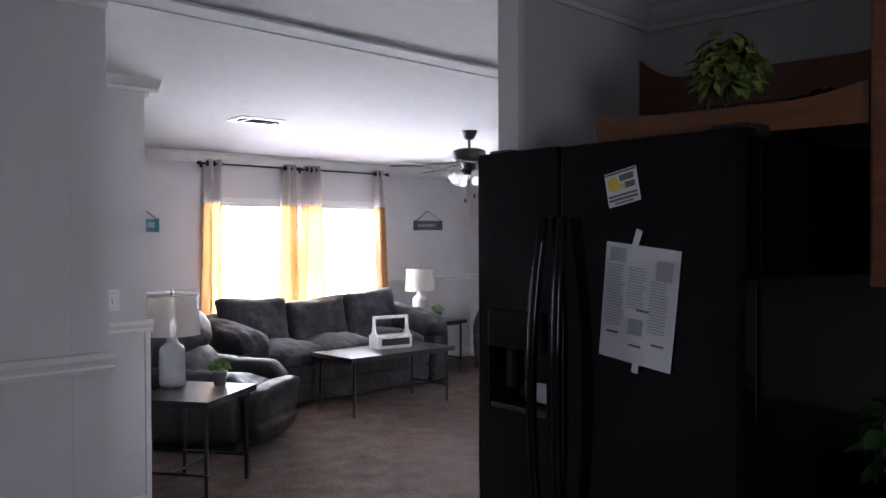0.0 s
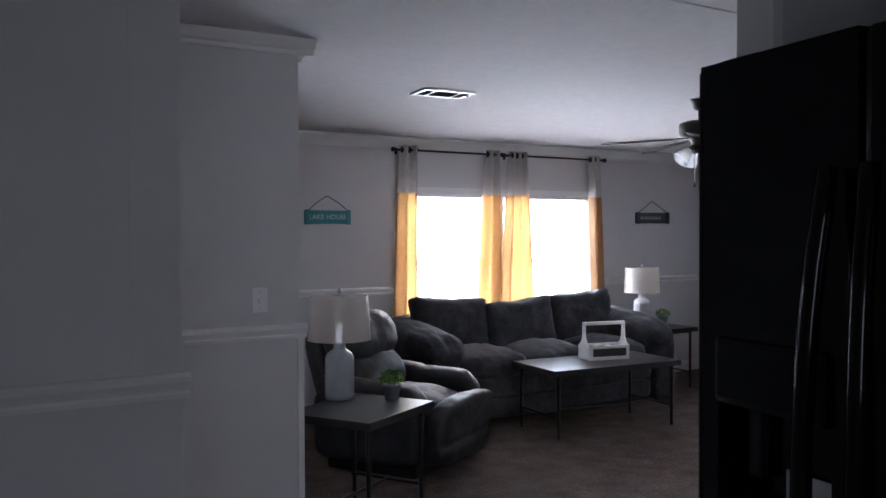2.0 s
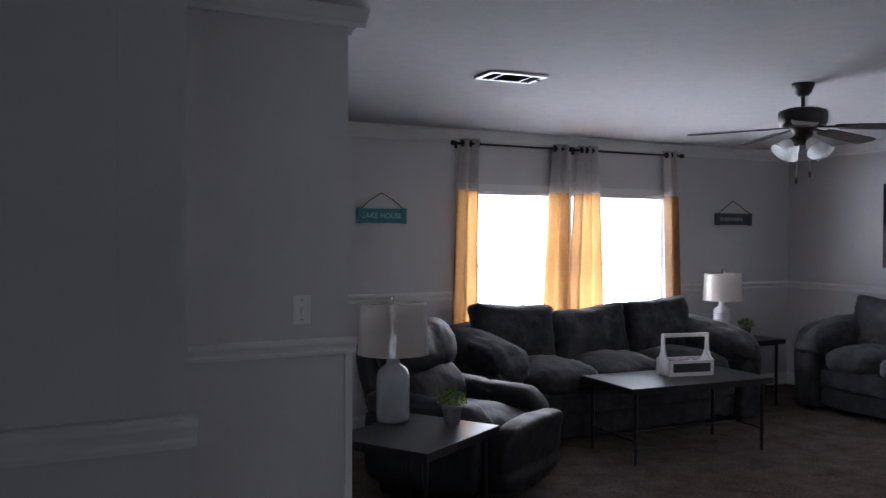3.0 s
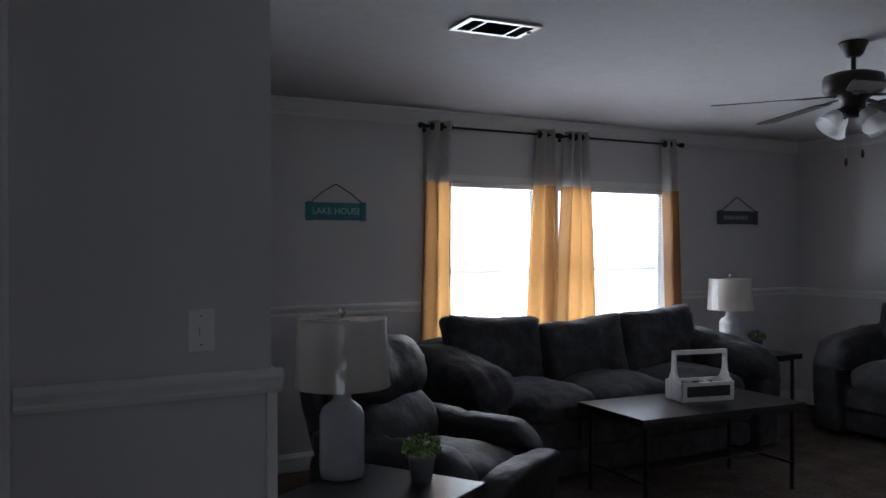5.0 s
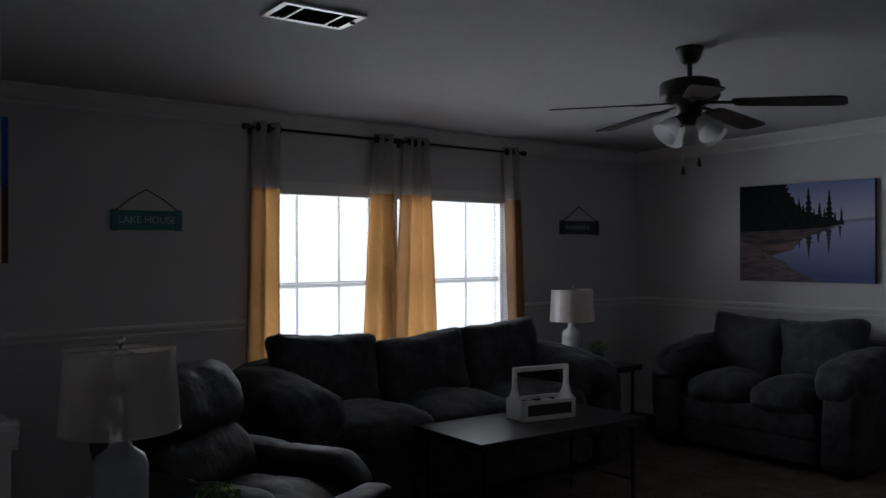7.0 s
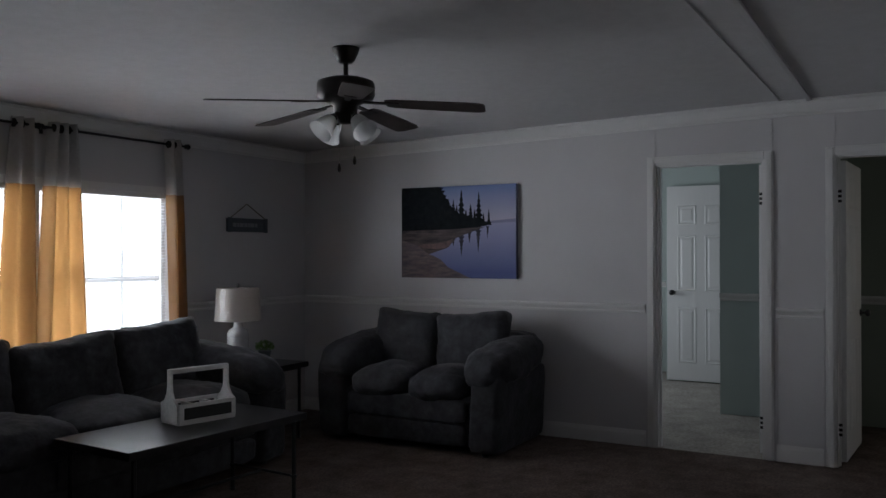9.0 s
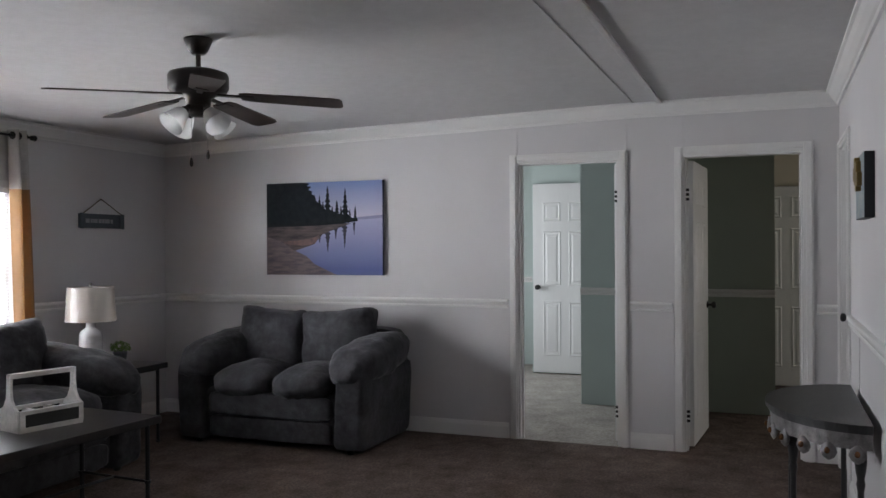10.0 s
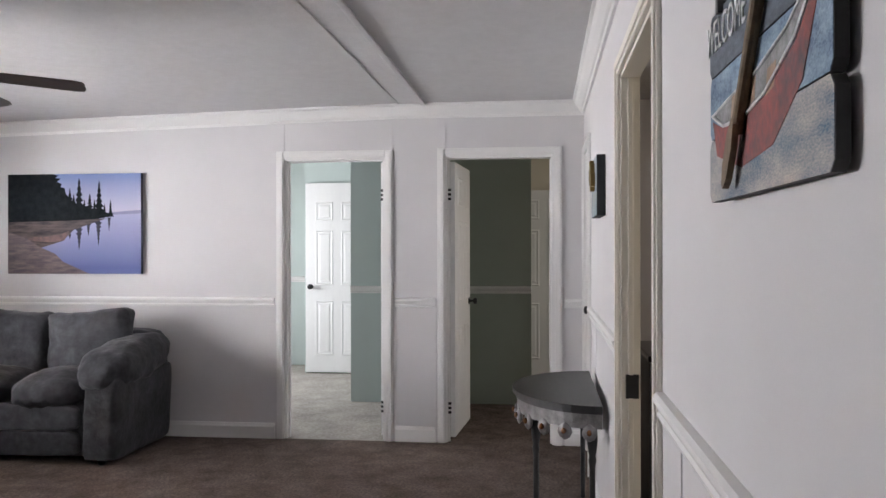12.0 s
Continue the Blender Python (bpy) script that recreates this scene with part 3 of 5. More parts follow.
def blind(x0, x1, z0, z1, label):
    w, h = x1 - x0 - 0.012, z1 - z0
    b = thing("window_blind", label, "blind", "window blinds", pose(x0 + 0.006, NY + 0.018, z0))
    part("head_rail", boxed(0, w, -0.016, 0.016, h - 0.034, h - 0.002, 0.003), M_TRIM, b)
    part("bottom_rail", boxed(0, w, -0.012, 0.012, 0.012, 0.028, 0.003), M_TRIM, b)
    n = int((h - 0.075) / 0.0225)
    bm = bmesh.new()
    prof = [(-0.0125, -0.0015), (-0.006, 0.0008), (0.0, 0.0016), (0.006, 0.0008), (0.0125, -0.0015)]
    ends = [[bm.verts.new((x, y, z)) for y, z in prof] for x in (0.002, w - 0.002)]
    for i in range(4):
        bm.faces.new((ends[0][i], ends[0][i + 1], ends[1][i + 1], ends[1][i]))
    me = mesh_of("slat", bm, M_SLAT)
    for i in range(n):
        s = new("slat", me)
        s.parent = b
        s.matrix_basis = pose(0, 0, 0.04 + 0.0225 * i, -7 + 2 * math.sin(i * 2.1), 0, 0)
    for x in (0.14, w - 0.14):
        part("ladder_cord", boxed(x - 0.001, x + 0.001, -0.014, -0.012, 0.02, h - 0.03), M_TRIM, b)
    part("tilt_wand", tube(bmesh.new(), (0.07, -0.022, h - 0.04), (0.07, -0.024, h - 0.55), 0.004), M_TRIM, b)
    return b


window_unit("window_1", *W1, "white vinyl double-hung window, daylight behind")
window_unit("window_2", *W2, "white vinyl double-hung window, daylight behind")
window_unit("window_3", *WB, "white vinyl bedroom window, daylight behind")
blind(*W1, "white horizontal slat blind lowered over a bright window")
blind(*W2, "white horizontal slat blind lowered over a bright window")
blind(*WB, "white horizontal slat blind lowered in the bedroom")


def curtain(xt0, xt1, xb0, xb1, zb, label, waves, seed):
    """A grommet curtain: grey linen yoke over a golden lower part."""
    c = thing("curtain", label, "curtain", "living room curtains", pose(0, NY - 0.075, 0))
    seam, top = 1.822, 2.228
    rng = random.Random(seed)
    ph = [rng.uniform(0, 6.3) for _ in range(3)]

    def sheet(z0, z1, steps):
        bm = bmesh.new()
        rows = []
        for j in range(steps + 1):
            z = z0 + (z1 - z0) * j / steps
            k = (top - z) / (top - zb)
            a, b = xt0 + (xb0 - xt0) * k ** 0.8, xt1 + (xb1 - xt1) * k ** 0.8
            row = []
            n = waves * 12
            for i in range(n + 1):
                u = i / n
                amp = 0.036 - 0.004 * k
                y = amp * math.sin(2 * math.pi * waves * u + ph[0] + 0.5 * k * math.sin(ph[1])) + 0.008 * k * math.sin(9 * u + ph[2] + 3 * k)
                row.append(bm.verts.new((a + (b - a) * u, y, z)))
            rows.append(row)
        for r0, r1 in zip(rows, rows[1:]):
            for i in range(len(r0) - 1):
                bm.faces.new((r0[i], r0[i + 1], r1[i + 1], r1[i]))
        return bm

    part("yoke", sheet(seam, top, 5), M_CURT_T, c, "grey linen upper band", True)
    part("drape", sheet(zb, seam, 20), M_CURT_B, c, "golden lower cloth", True)
    for i in range(waves + 1):
        x = xt0 + (xt1 - xt0) * (i + 0.25) / (waves + 0.5)
        g = turned([(0.027, -0.003), (0.027, 0.003), (0.019, 0.004), (0.019, -0.004)], 16)
        moved(g, Matrix.Translation((x, 0.0, 2.188)) @ Matrix.Rotation(radians(90), 4, "Y"))
        part("grommet", g, M_FAN, c)
    return c


curtain(4.52, 4.70, 4.45, 4.69, 0.50, "grey and gold two-tone curtain hanging beside the window", 2, 1)
curtain(5.40, 5.54, 5.27, 5.56, 0.50, "grey and gold two-tone curtain flared at the bottom between windows", 2, 2)
curtain(5.67, 5.86, 5.55, 5.98, 0.50, "grey and gold two-tone curtain glowing before the window", 3, 3)
curtain(6.61, 6.74, 6.66, 6.83, 0.50, "narrow grey and gold two-tone curtain at the window's edge", 2, 4)


def curtain_rod(x0, x1):
    r = thing("curtain_rod", "black iron curtain rod with knob finials above the window", "curtain rod", "curtain rods", pose(0, NY - 0.075, 2.188))
    part("rod", tube(bmesh.new(), (x0, 0, 0), (x1, 0, 0), 0.0085), M_IRON, r)
    for x, s in ((x0, -1), (x1, 1)):
        f = turned([(0.010, 0), (0.018, 0.004), (0.018, 0.012), (0.011, 0.016), (0.022, 0.030), (0.016, 0.042), (0.004, 0.046)], 14)
        part("finial", moved(f, Matrix.Translation((x, 0, 0)) @ Matrix.Rotation(radians(90 * s), 4, "Y")), M_IRON, r, "", True)
        xb = x - s * 0.035
        part("bracket", box(tube(bmesh.new(), (xb, 0, -0.006), (xb, 0.072, -0.006), 0.006), xb - 0.012, xb + 0.012, 0.066, 0.0745, -0.035, 0.025), M_IRON, r)
    return r


curtain_rod(4.48, 5.55)
curtain_rod(5.61, 6.78)

# ---- sofas ----


def pillow(w, h, t, seed, crease=0.020):
    """A knife-edged stuffed pillow standing in the x-z plane."""
    bm = bmesh.new()
    bmesh.ops.create_cube(bm, size=2.0)
    bmesh.ops.subdivide_edges(bm, edges=bm.edges[:], cuts=15, use_grid_fill=True)
    for v in bm.verts:
        x, y, z = v.co
        n = (abs(x) ** 9 + abs(z) ** 9) ** (1 / 9) if max(abs(x), abs(z)) > 0.01 else 1.0
        squared = max(abs(x), abs(z))
        x, z = x * (squared / n), z * (squared / n)
        full = (max(0, 1 - abs(x) ** 4) * max(0, 1 - abs(z) ** 4)) ** 0.42
        p = Vector((x * w / 2 * (1 - 0.045 * (1 - z * z)), y * t / 2 * (0.10 + 0.90 * full), z * h / 2 * (1 - 0.05 * (1 - x * x))))
        q = p * 9 + Vector((seed * 2.3, seed * 4.1, seed))
        f = noise.noise(q) + 0.7 * noise.noise(q * 2.2) + 0.4 * noise.noise(Vector((p.x * 6, p.z * 26, seed)))
        v.co = p + Vector((0, math.copysign(1, y) * f * crease * (0.3 + 0.7 * full), f * crease * 0.5))
    for f in bm.faces:
        f.smooth = True
    return bm


def sofa(name, w, d, seats, m, label, category):
    """A pillow-armed sofa, x along its width, front towards -y, its back at y = 0."""
    s = thing(name, label, category, "", m)
    aw = 0.30
    inner = w - 2 * aw
    part("base", cushion(w - 0.08, d - 0.14, 0.36, 12, 0.0, 0.004, 1, 10, at=(0, -d / 2 + 0.02, 0.22)), M_SOFA, s)
    part("front_panel", cushion(inner + 0.02, 0.10, 0.17, 7, 0.0, 0.006, 2, 10, at=(0, -d + 0.085, 0.30)), M_SOFA, s)
    part("skirt_panel", cushion(inner + 0.02, 0.09, 0.16, 8, 0.0, 0.005, 3, 10, at=(0, -d + 0.095, 0.135)), M_SOFA, s)
    part("back_frame", cushion(w - 0.10, 0.22, 0.66, 9, 0.0, 0.008, 4, 10, at=(0, -0.13, 0.48)), M_SOFA, s)
    for k in (-1, 1):
        x = k * (w / 2 - aw / 2)
        b = cushion(0.22, d - 0.04, 0.55, 11, 0.0, 0.006, 5 + k, 12)
        for v in b.verts:
            v.co.x += k * 0.012 * (v.co.z / 0.27)
        part("arm_panel", moved(b, Matrix.Translation((x + k * 0.012, -d / 2, 0.30))), M_SOFA, s)
        b = cushion(aw + 0.070, d + 0.01, 0.27, 2.9, 0.12, 0.018, 8 + k, 18)
        for v in b.verts:
            t = (v.co.y + d / 2) / d
            v.co.z += 0.10 * max(0, t) ** 1.2 - 0.24 * max(0, 0.14 - t)
            v.co.z += 0.022 * noise.noise(Vector((v.co.x * 24, v.co.y * 5, k * 3.0))) * max(0, 0.7 - t)
        part("arm_pillow", moved(b, Matrix.Translation((x - k * 0.012, -d / 2 - 0.005, 0.580))), M_SOFA, s, "", True)
    cw = inner / seats
    for i in range(seats):
        x = -inner / 2 + cw * (i + 0.5)
        b = cushion(cw + 0.035, d - 0.22, 0.25, 3.2, 0.45, 0.016, 12 + i, 15)
        for v in b.verts:
            e = max(0, -v.co.y - (d - 0.24) * 0.38)
            v.co.z += 0.03 * noise.noise(Vector((v.co.x * 26, i * 5.0, 1.0))) * min(1, e * 12)
        part("seat_cushion", moved(b, Matrix.Translation((x, -d / 2 - 0.115, 0.435)) @ Matrix.Rotation(radians(-2), 4, "X")), M_SOFA, s)
    span = w - 0.40
    bw = span / seats
    for i in range(seats):
        x = -span / 2 + bw * (i + 0.5)
        b = pillow(bw + 0.035, 0.52, 0.27, 22 + i + w)
        part("back_cushion", moved(b, Matrix.Translation((x, -0.30 - 0.015 * (i % 2), 0.692 - 0.040 * (i % 2 if seats == 3 else 0))) @ Matrix.Rotation(radians(-13 + 4 * (i % 2)), 4, "X") @ Matrix.Rotation(radians((3.0, -4.5, -3.5)[i % 3]), 4, "Y")), M_SOFA, s)
    for x in (-w / 2 + 0.16, w / 2 - 0.16):
        for y in (-0.12, -d + 0.12):
            part("foot", turned([(0.022, 0.0), (0.030, 0.03), (0.030, 0.06)], 12, at=(x, y, 0)), M_BLACKP, s)
    return s


sofa("sofa", 2.50, 0.98, 3, pose(5.47, NY - 0.16, 0), "charcoal grey suede three-seat sofa with pillow arms below the windows", "sofa")
sofa("loveseat", 1.56, 0.90, 2, pose(EX - 0.06, 5.92, 0, 0, 0, -90), "charcoal grey suede two-seat loveseat with pillow arms against the wall", "loveseat")


def recliner(m):
    """A stuffed recliner, front towards -y."""
    r = thing("recliner", "dark padded recliner with pillow back, rounded arms and closed footrest", "recliner", "", m)
    part("base", cushion(0.70, 0.72, 0.32, 9, 0, 0.004, 1, 9, at=(0, 0.02, 0.22)), M_RECL, r)
    part("skirt", boxed(-0.33, 0.33, -0.30, 0.34, 0.0, 0.10, 0.01), M_BLACKP, r)
    for k in (-1, 1):
        part("arm_panel", cushion(0.15, 0.74, 0.42, 7, 0, 0.006, 3 + k, 10, at=(k * 0.345, 0.03, 0.29)), M_RECL, r)
        b = cushion(0.19, 0.80, 0.16, 3.2, 0.1, 0.010, 6 + k, 18)
        for v in b.verts:
            seam = math.exp(-((v.co.y - 0.02) / 0.016) ** 2)
            v.co.x *= 1 - 0.05 * seam
            v.co.z = v.co.z * (1 - 0.10 * seam) - 0.62 * max(0, -v.co.y - 0.29) + 0.10 * max(0, v.co.y)
        part("arm_pad", moved(b, Matrix.Translation((k * 0.345, 0.0, 0.495))), M_RECL, r, "", True)
    part("seat_cushion", cushion(0.55, 0.62, 0.22, 3.0, 0.35, 0.014, 9, 14, at=(0, -0.08, 0.38)), M_RECL, r)
    b = cushion(0.69, 0.19, 0.42, 4.2, 0, 0.012, 11, 16)
    for v in b.verts:
        t = v.co.z / 0.21
        v.co.y -= 0.055 * max(0, t) ** 2 - 0.04 * max(0, -t) ** 2
        v.co.y += 0.022 * math.exp(-((v.co.z + 0.05) / 0.02) ** 2) * (v.co.y < 0)
    part("footrest", moved(b, Matrix.Translation((0, -0.425, 0.27))), M_RECL, r, "", True)
    for nm, z, y, w, h, dd, t, seed in (("back_cushion", 0.54, 0.225, 0.60, 0.34, 0.24, -20, 5.0), ("headrest", 0.78, 0.315, 0.65, 0.36, 0.27, -20, 8.2)):
        b = cushion(w, dd, h, 2.9, 0, 0.018, seed, 16)
        for v in b.verts:
            v.co.y -= 0.03 * (1 - (2 * v.co.z / h) ** 2) * (v.co.y < 0)
        part(nm, moved(b, Matrix.Translation((0, y, z)) @ Matrix.Rotation(radians(t), 4, "X")), M_RECL, r, "", True)
    part("back_shell", moved(cushion(0.68, 0.16, 0.78, 4.0, 0, 0.008, 15, 12), Matrix.Translation((0, 0.40, 0.53)) @ Matrix.Rotation(radians(-19), 4, "X")), M_RECL, r)
    return r


recliner(pose(3.70, 5.95, 0, 0, 0, 31))

# ---- tables ----


def metal_table(name, w, d, h, m, label, group, stretch_z, category):
    t = thing(name, label, category, group, m)
    part("tabletop", boxed(-w / 2, w / 2, -d / 2, d / 2, h - 0.040, h, 0.004), M_TOP, t, "espresso wood top")
    ix, iy = w / 2 - 0.06, d / 2 - 0.045
    for x in (-ix, ix):
        for y in (-iy, iy):
            leg = tube(bmesh.new(), (x, y, 0.0), (x, y, h - 0.045), 0.0125)
            turned([(0.017, 0), (0.019, 0.008), (0.017, 0.016)], 12, leg, (x, y, stretch_z - 0.008))
            turned([(0.015, 0.0), (0.017, 0.006), (0.015, 0.012)], 12, leg, (x, y, 0.0))
            part("leg", leg, M_IRON, t)
        part("side_stretcher", tube(bmesh.new(), (x, -iy, stretch_z), (x, iy, stretch_z), 0.008), M_IRON, t)
    part("long_stretcher", tube(bmesh.new(), (-ix, 0, stretch_z), (ix, 0, stretch_z), 0.008), M_IRON, t)
    for y in (-iy, iy):
        part("apron_bar", boxed(-ix, ix, y - 0.009, y + 0.009, h - 0.052, h - 0.034), M_IRON, t)
    for x in (-ix, ix):
        part("apron_bar", boxed(x - 0.009, x + 0.009, -iy, iy, h - 0.052, h - 0.034), M_IRON, t)
    return t


metal_table("coffee_table", 1.17, 0.58, 0.50, pose(5.46, 6.045, 0, 0, 0, -4), "dark wood coffee table on a black iron frame", "", 0.15, "coffee table")
metal_table("end_table", 0.62, 0.52, 0.585, pose(2.99, 5.06, 0, 0, 0, 30), "dark wood end table on black iron legs beside the recliner", "end tables", 0.15, "end table")
metal_table("end_table", 0.56, 0.56, 0.575, pose(7.08, 7.04, 0), "dark wood end table on black iron legs in the room's corner", "end tables", 0.15, "end table")


def table_lamp(m, grey, label):
    l = thing("table_lamp", label, "table lamp", "table lamps", m)
    mat = M_CERAMG if grey else M_CERAM
    prof = [(0.060, 0.0), (0.076, 0.006), (0.079, 0.03)]
    z = 0.04
    while z < 0.215:
        prof += [(0.079, z), (0.0765, z + 0.004), (0.079, z + 0.008)] if not grey else [(0.079, z), (0.0795, z + 0.006)]
        z += 0.016
    prof += [(0.078, 0.225), (0.068, 0.250), (0.042, 0.268), (0.033, 0.276), (0.032, 0.315), (0.036, 0.322), (0.036, 0.330), (0.010, 0.334)]
    part("base", turned(prof, 32), mat, l, "bottle-shaped glazed base", True)
    part("neck", tube(bmesh.new(), (0, 0, 0.33), (0, 0, 0.385), 0.011), M_CHROME, l)
    part("socket", turned([(0.018, 0.385), (0.020, 0.39), (0.020, 0.44), (0.014, 0.45)], 14), M_CHROME, l)
    part("bulb", turned([(0.012, 0.45), (0.016, 0.465), (0.028, 0.49), (0.028, 0.505), (0.018, 0.525), (0.003, 0.533)], 16), M_FROST, l, "", True)
    part("harp", path_tube([(0.016, 0, 0.40), (0.06, 0, 0.45), (0.062, 0, 0.50), (0.03, 0, 0.55), (0, 0, 0.562), (-0.03, 0, 0.55), (-0.062, 0, 0.50), (-0.06, 0, 0.45), (-0.016, 0, 0.40)], 0.002, 6), M_CHROME, l)
    part("finial", turned([(0.004, 0.560), (0.004, 0.570), (0.011, 0.575), (0.014, 0.584), (0.010, 0.594), (0.003, 0.598)], 14), M_CHROME, l, "", True)
    bm = bmesh.new()
    seg = 72
    rows = []
    for k, (r, z) in enumerate([(0.170, 0.325), (0.167, 0.38), (0.163, 0.44), (0.159, 0.50), (0.155, 0.560)]):
        rows.append([bm.verts.new(((r + 0.0016 * noise.noise(Vector((i * 0.55, k * 0.9, 3.0)))) * math.cos(2 * math.pi * i / seg), (r + 0.0016 * noise.noise(Vector((i * 0.55, k * 0.9, 3.0)))) * math.sin(2 * math.pi * i / seg), z)) for i in range(seg)])
    for lo, hi in zip(rows, rows[1:]):
        for i in range(seg):
            bm.faces.new((lo[i], lo[(i + 1) % seg], hi[(i + 1) % seg], hi[i]))
    sh = part("shade", bm, M_SHADE, l, "cream drum shade still in its plastic wrap", True)
    for z, r in ((0.325, 0.170), (0.560, 0.155)):
        part("shade_ring", path_tube([(r * math.cos(a / 24 * math.pi), r * math.sin(a / 24 * math.pi), z) for a in range(49)], 0.003, 6), M_SHADE, sh)
    part("spider", tube(tube(bmesh.new(), (-0.155, 0, 0.560), (0.155, 0, 0.560), 0.002), (0, -0.155, 0.560), (0, 0.155, 0.560), 0.002), M_CHROME, sh)
    wrap = bmesh.new()
    rng = random.Random(7)
    rows = []
    for k in range(9):
        z = 0.323 + 0.240 * k / 8
        r = 0.1735 - 0.0155 * k / 8
        rows.append([wrap.verts.new(((r + 0.0045 * noise.noise(Vector((math.cos(2 * math.pi * i / 120) * 7, math.sin(2 * math.pi * i / 120) * 7, k * 0.55)))) * math.cos(2 * math.pi * i / 120), (r + 0.0045 * noise.noise(Vector((math.cos(2 * math.pi * i / 120) * 7, math.sin(2 * math.pi * i / 120) * 7, k * 0.55)))) * math.sin(2 * math.pi * i / 120), z)) for i in range(120)])
    for lo, hi in zip(rows, rows[1:]):
        for i in range(120):
            wrap.faces.new((lo[i], lo[(i + 1) % 120], hi[(i + 1) % 120], hi[i]))
    part("plastic_wrap", wrap, M_WRAP, sh, "creased clear plastic film", True)
    return l


M_WRAP = bpy.data.materials.new("clear_film")
M_WRAP.use_nodes = True
_n, _l = M_WRAP.node_tree.nodes, M_WRAP.node_tree.links
_t, _g, _m = _n.new("ShaderNodeBsdfTransparent"), _n.new("ShaderNodeBsdfGlossy"), _n.new("ShaderNodeMixShader")
_g.inputs["Roughness"].default_value = 0.12
_m.inputs[0].default_value = 0.07
_l.new(_t.outputs[0], _m.inputs[1])
_l.new(_g.outputs[0], _m.inputs[2])
_l.new(_m.outputs[0], _n["Material Output"].inputs[0])

table_lamp(pose(2.98, 5.30, 0.585), True, "grey glazed bottle lamp with a plastic-wrapped shade on an end table")
table_lamp(pose(6.99, 7.13, 0.575), False, "white ribbed bottle lamp with a plastic-wrapped shade in the corner")


def leaf_mesh(name, length, width, mat, curl=0.25):
    bm = bmesh.new()
    rows = []
    for k in range(6):
        t = k / 5
        hw = width / 2 * math.sin(math.pi * min(1, 0.08 + t * 0.92)) ** 0.8 * (1 - 0.25 * t)
        z = curl * length * (t - t * t * 1.6)
        rows.append([bm.verts.new((length * t, s * hw, z + abs(s) * hw * 0.35)) for s in (-1, 0, 1)])
    for r0, r1 in zip(rows, rows[1:]):
        for i in range(2):
            bm.faces.new((r0[i], r0[i + 1], r1[i + 1], r1[i]))
    return mesh_of(name, bm, mat, True)


def topiary(m, label):
    p = thing("potted_plant", label, "plant", "small potted plants", m)
    part("pot", turned([(0.030, 0.0), (0.036, 0.004), (0.046, 0.075), (0.049, 0.078), (0.049, 0.092), (0.043, 0.092), (0.040, 0.080)], 20), M_POT, p, "small grey flared pot", True)
    rng = random.Random(11)
    bm = bmesh.new()
    for _ in range(420):
        a, b = rng.uniform(0, 2 * math.pi), rng.uniform(-0.25, 1.0)
        r = 0.066 * (1 - 0.25 * rng.random() ** 2)
        c = math.sqrt(max(0, 1 - b * b))
        v = Vector((c * math.cos(a), c * math.sin(a), b * 0.75))
        pos = Vector((0, 0, 0.11)) + v * r * (1 + 0.2 * noise.noise(v * 3))
        m2 = Matrix.Translation(pos) @ v.to_track_quat("Z", "Y").to_matrix().to_4x4() @ pose(0, 0, 0, rng.uniform(-40, 40), rng.uniform(-40, 40), rng.uniform(0, 360))
        q = [bm.verts.new(m2 @ Vector(c2)) for c2 in ((-0.006, 0, 0), (0, -0.004, 0.004), (0.008, 0, 0.007), (0, 0.004, 0.004))]
        bm.faces.new(q)
    part("foliage", bm, M_MOSS, p, "clipped green foliage")
    return p


topiary(pose(3.20, 5.115, 0.585), "little round green topiary in a grey pot on an end table")
topiary(pose(7.16, 7.02, 0.575), "little round green topiary in a grey pot beside the corner lamp")


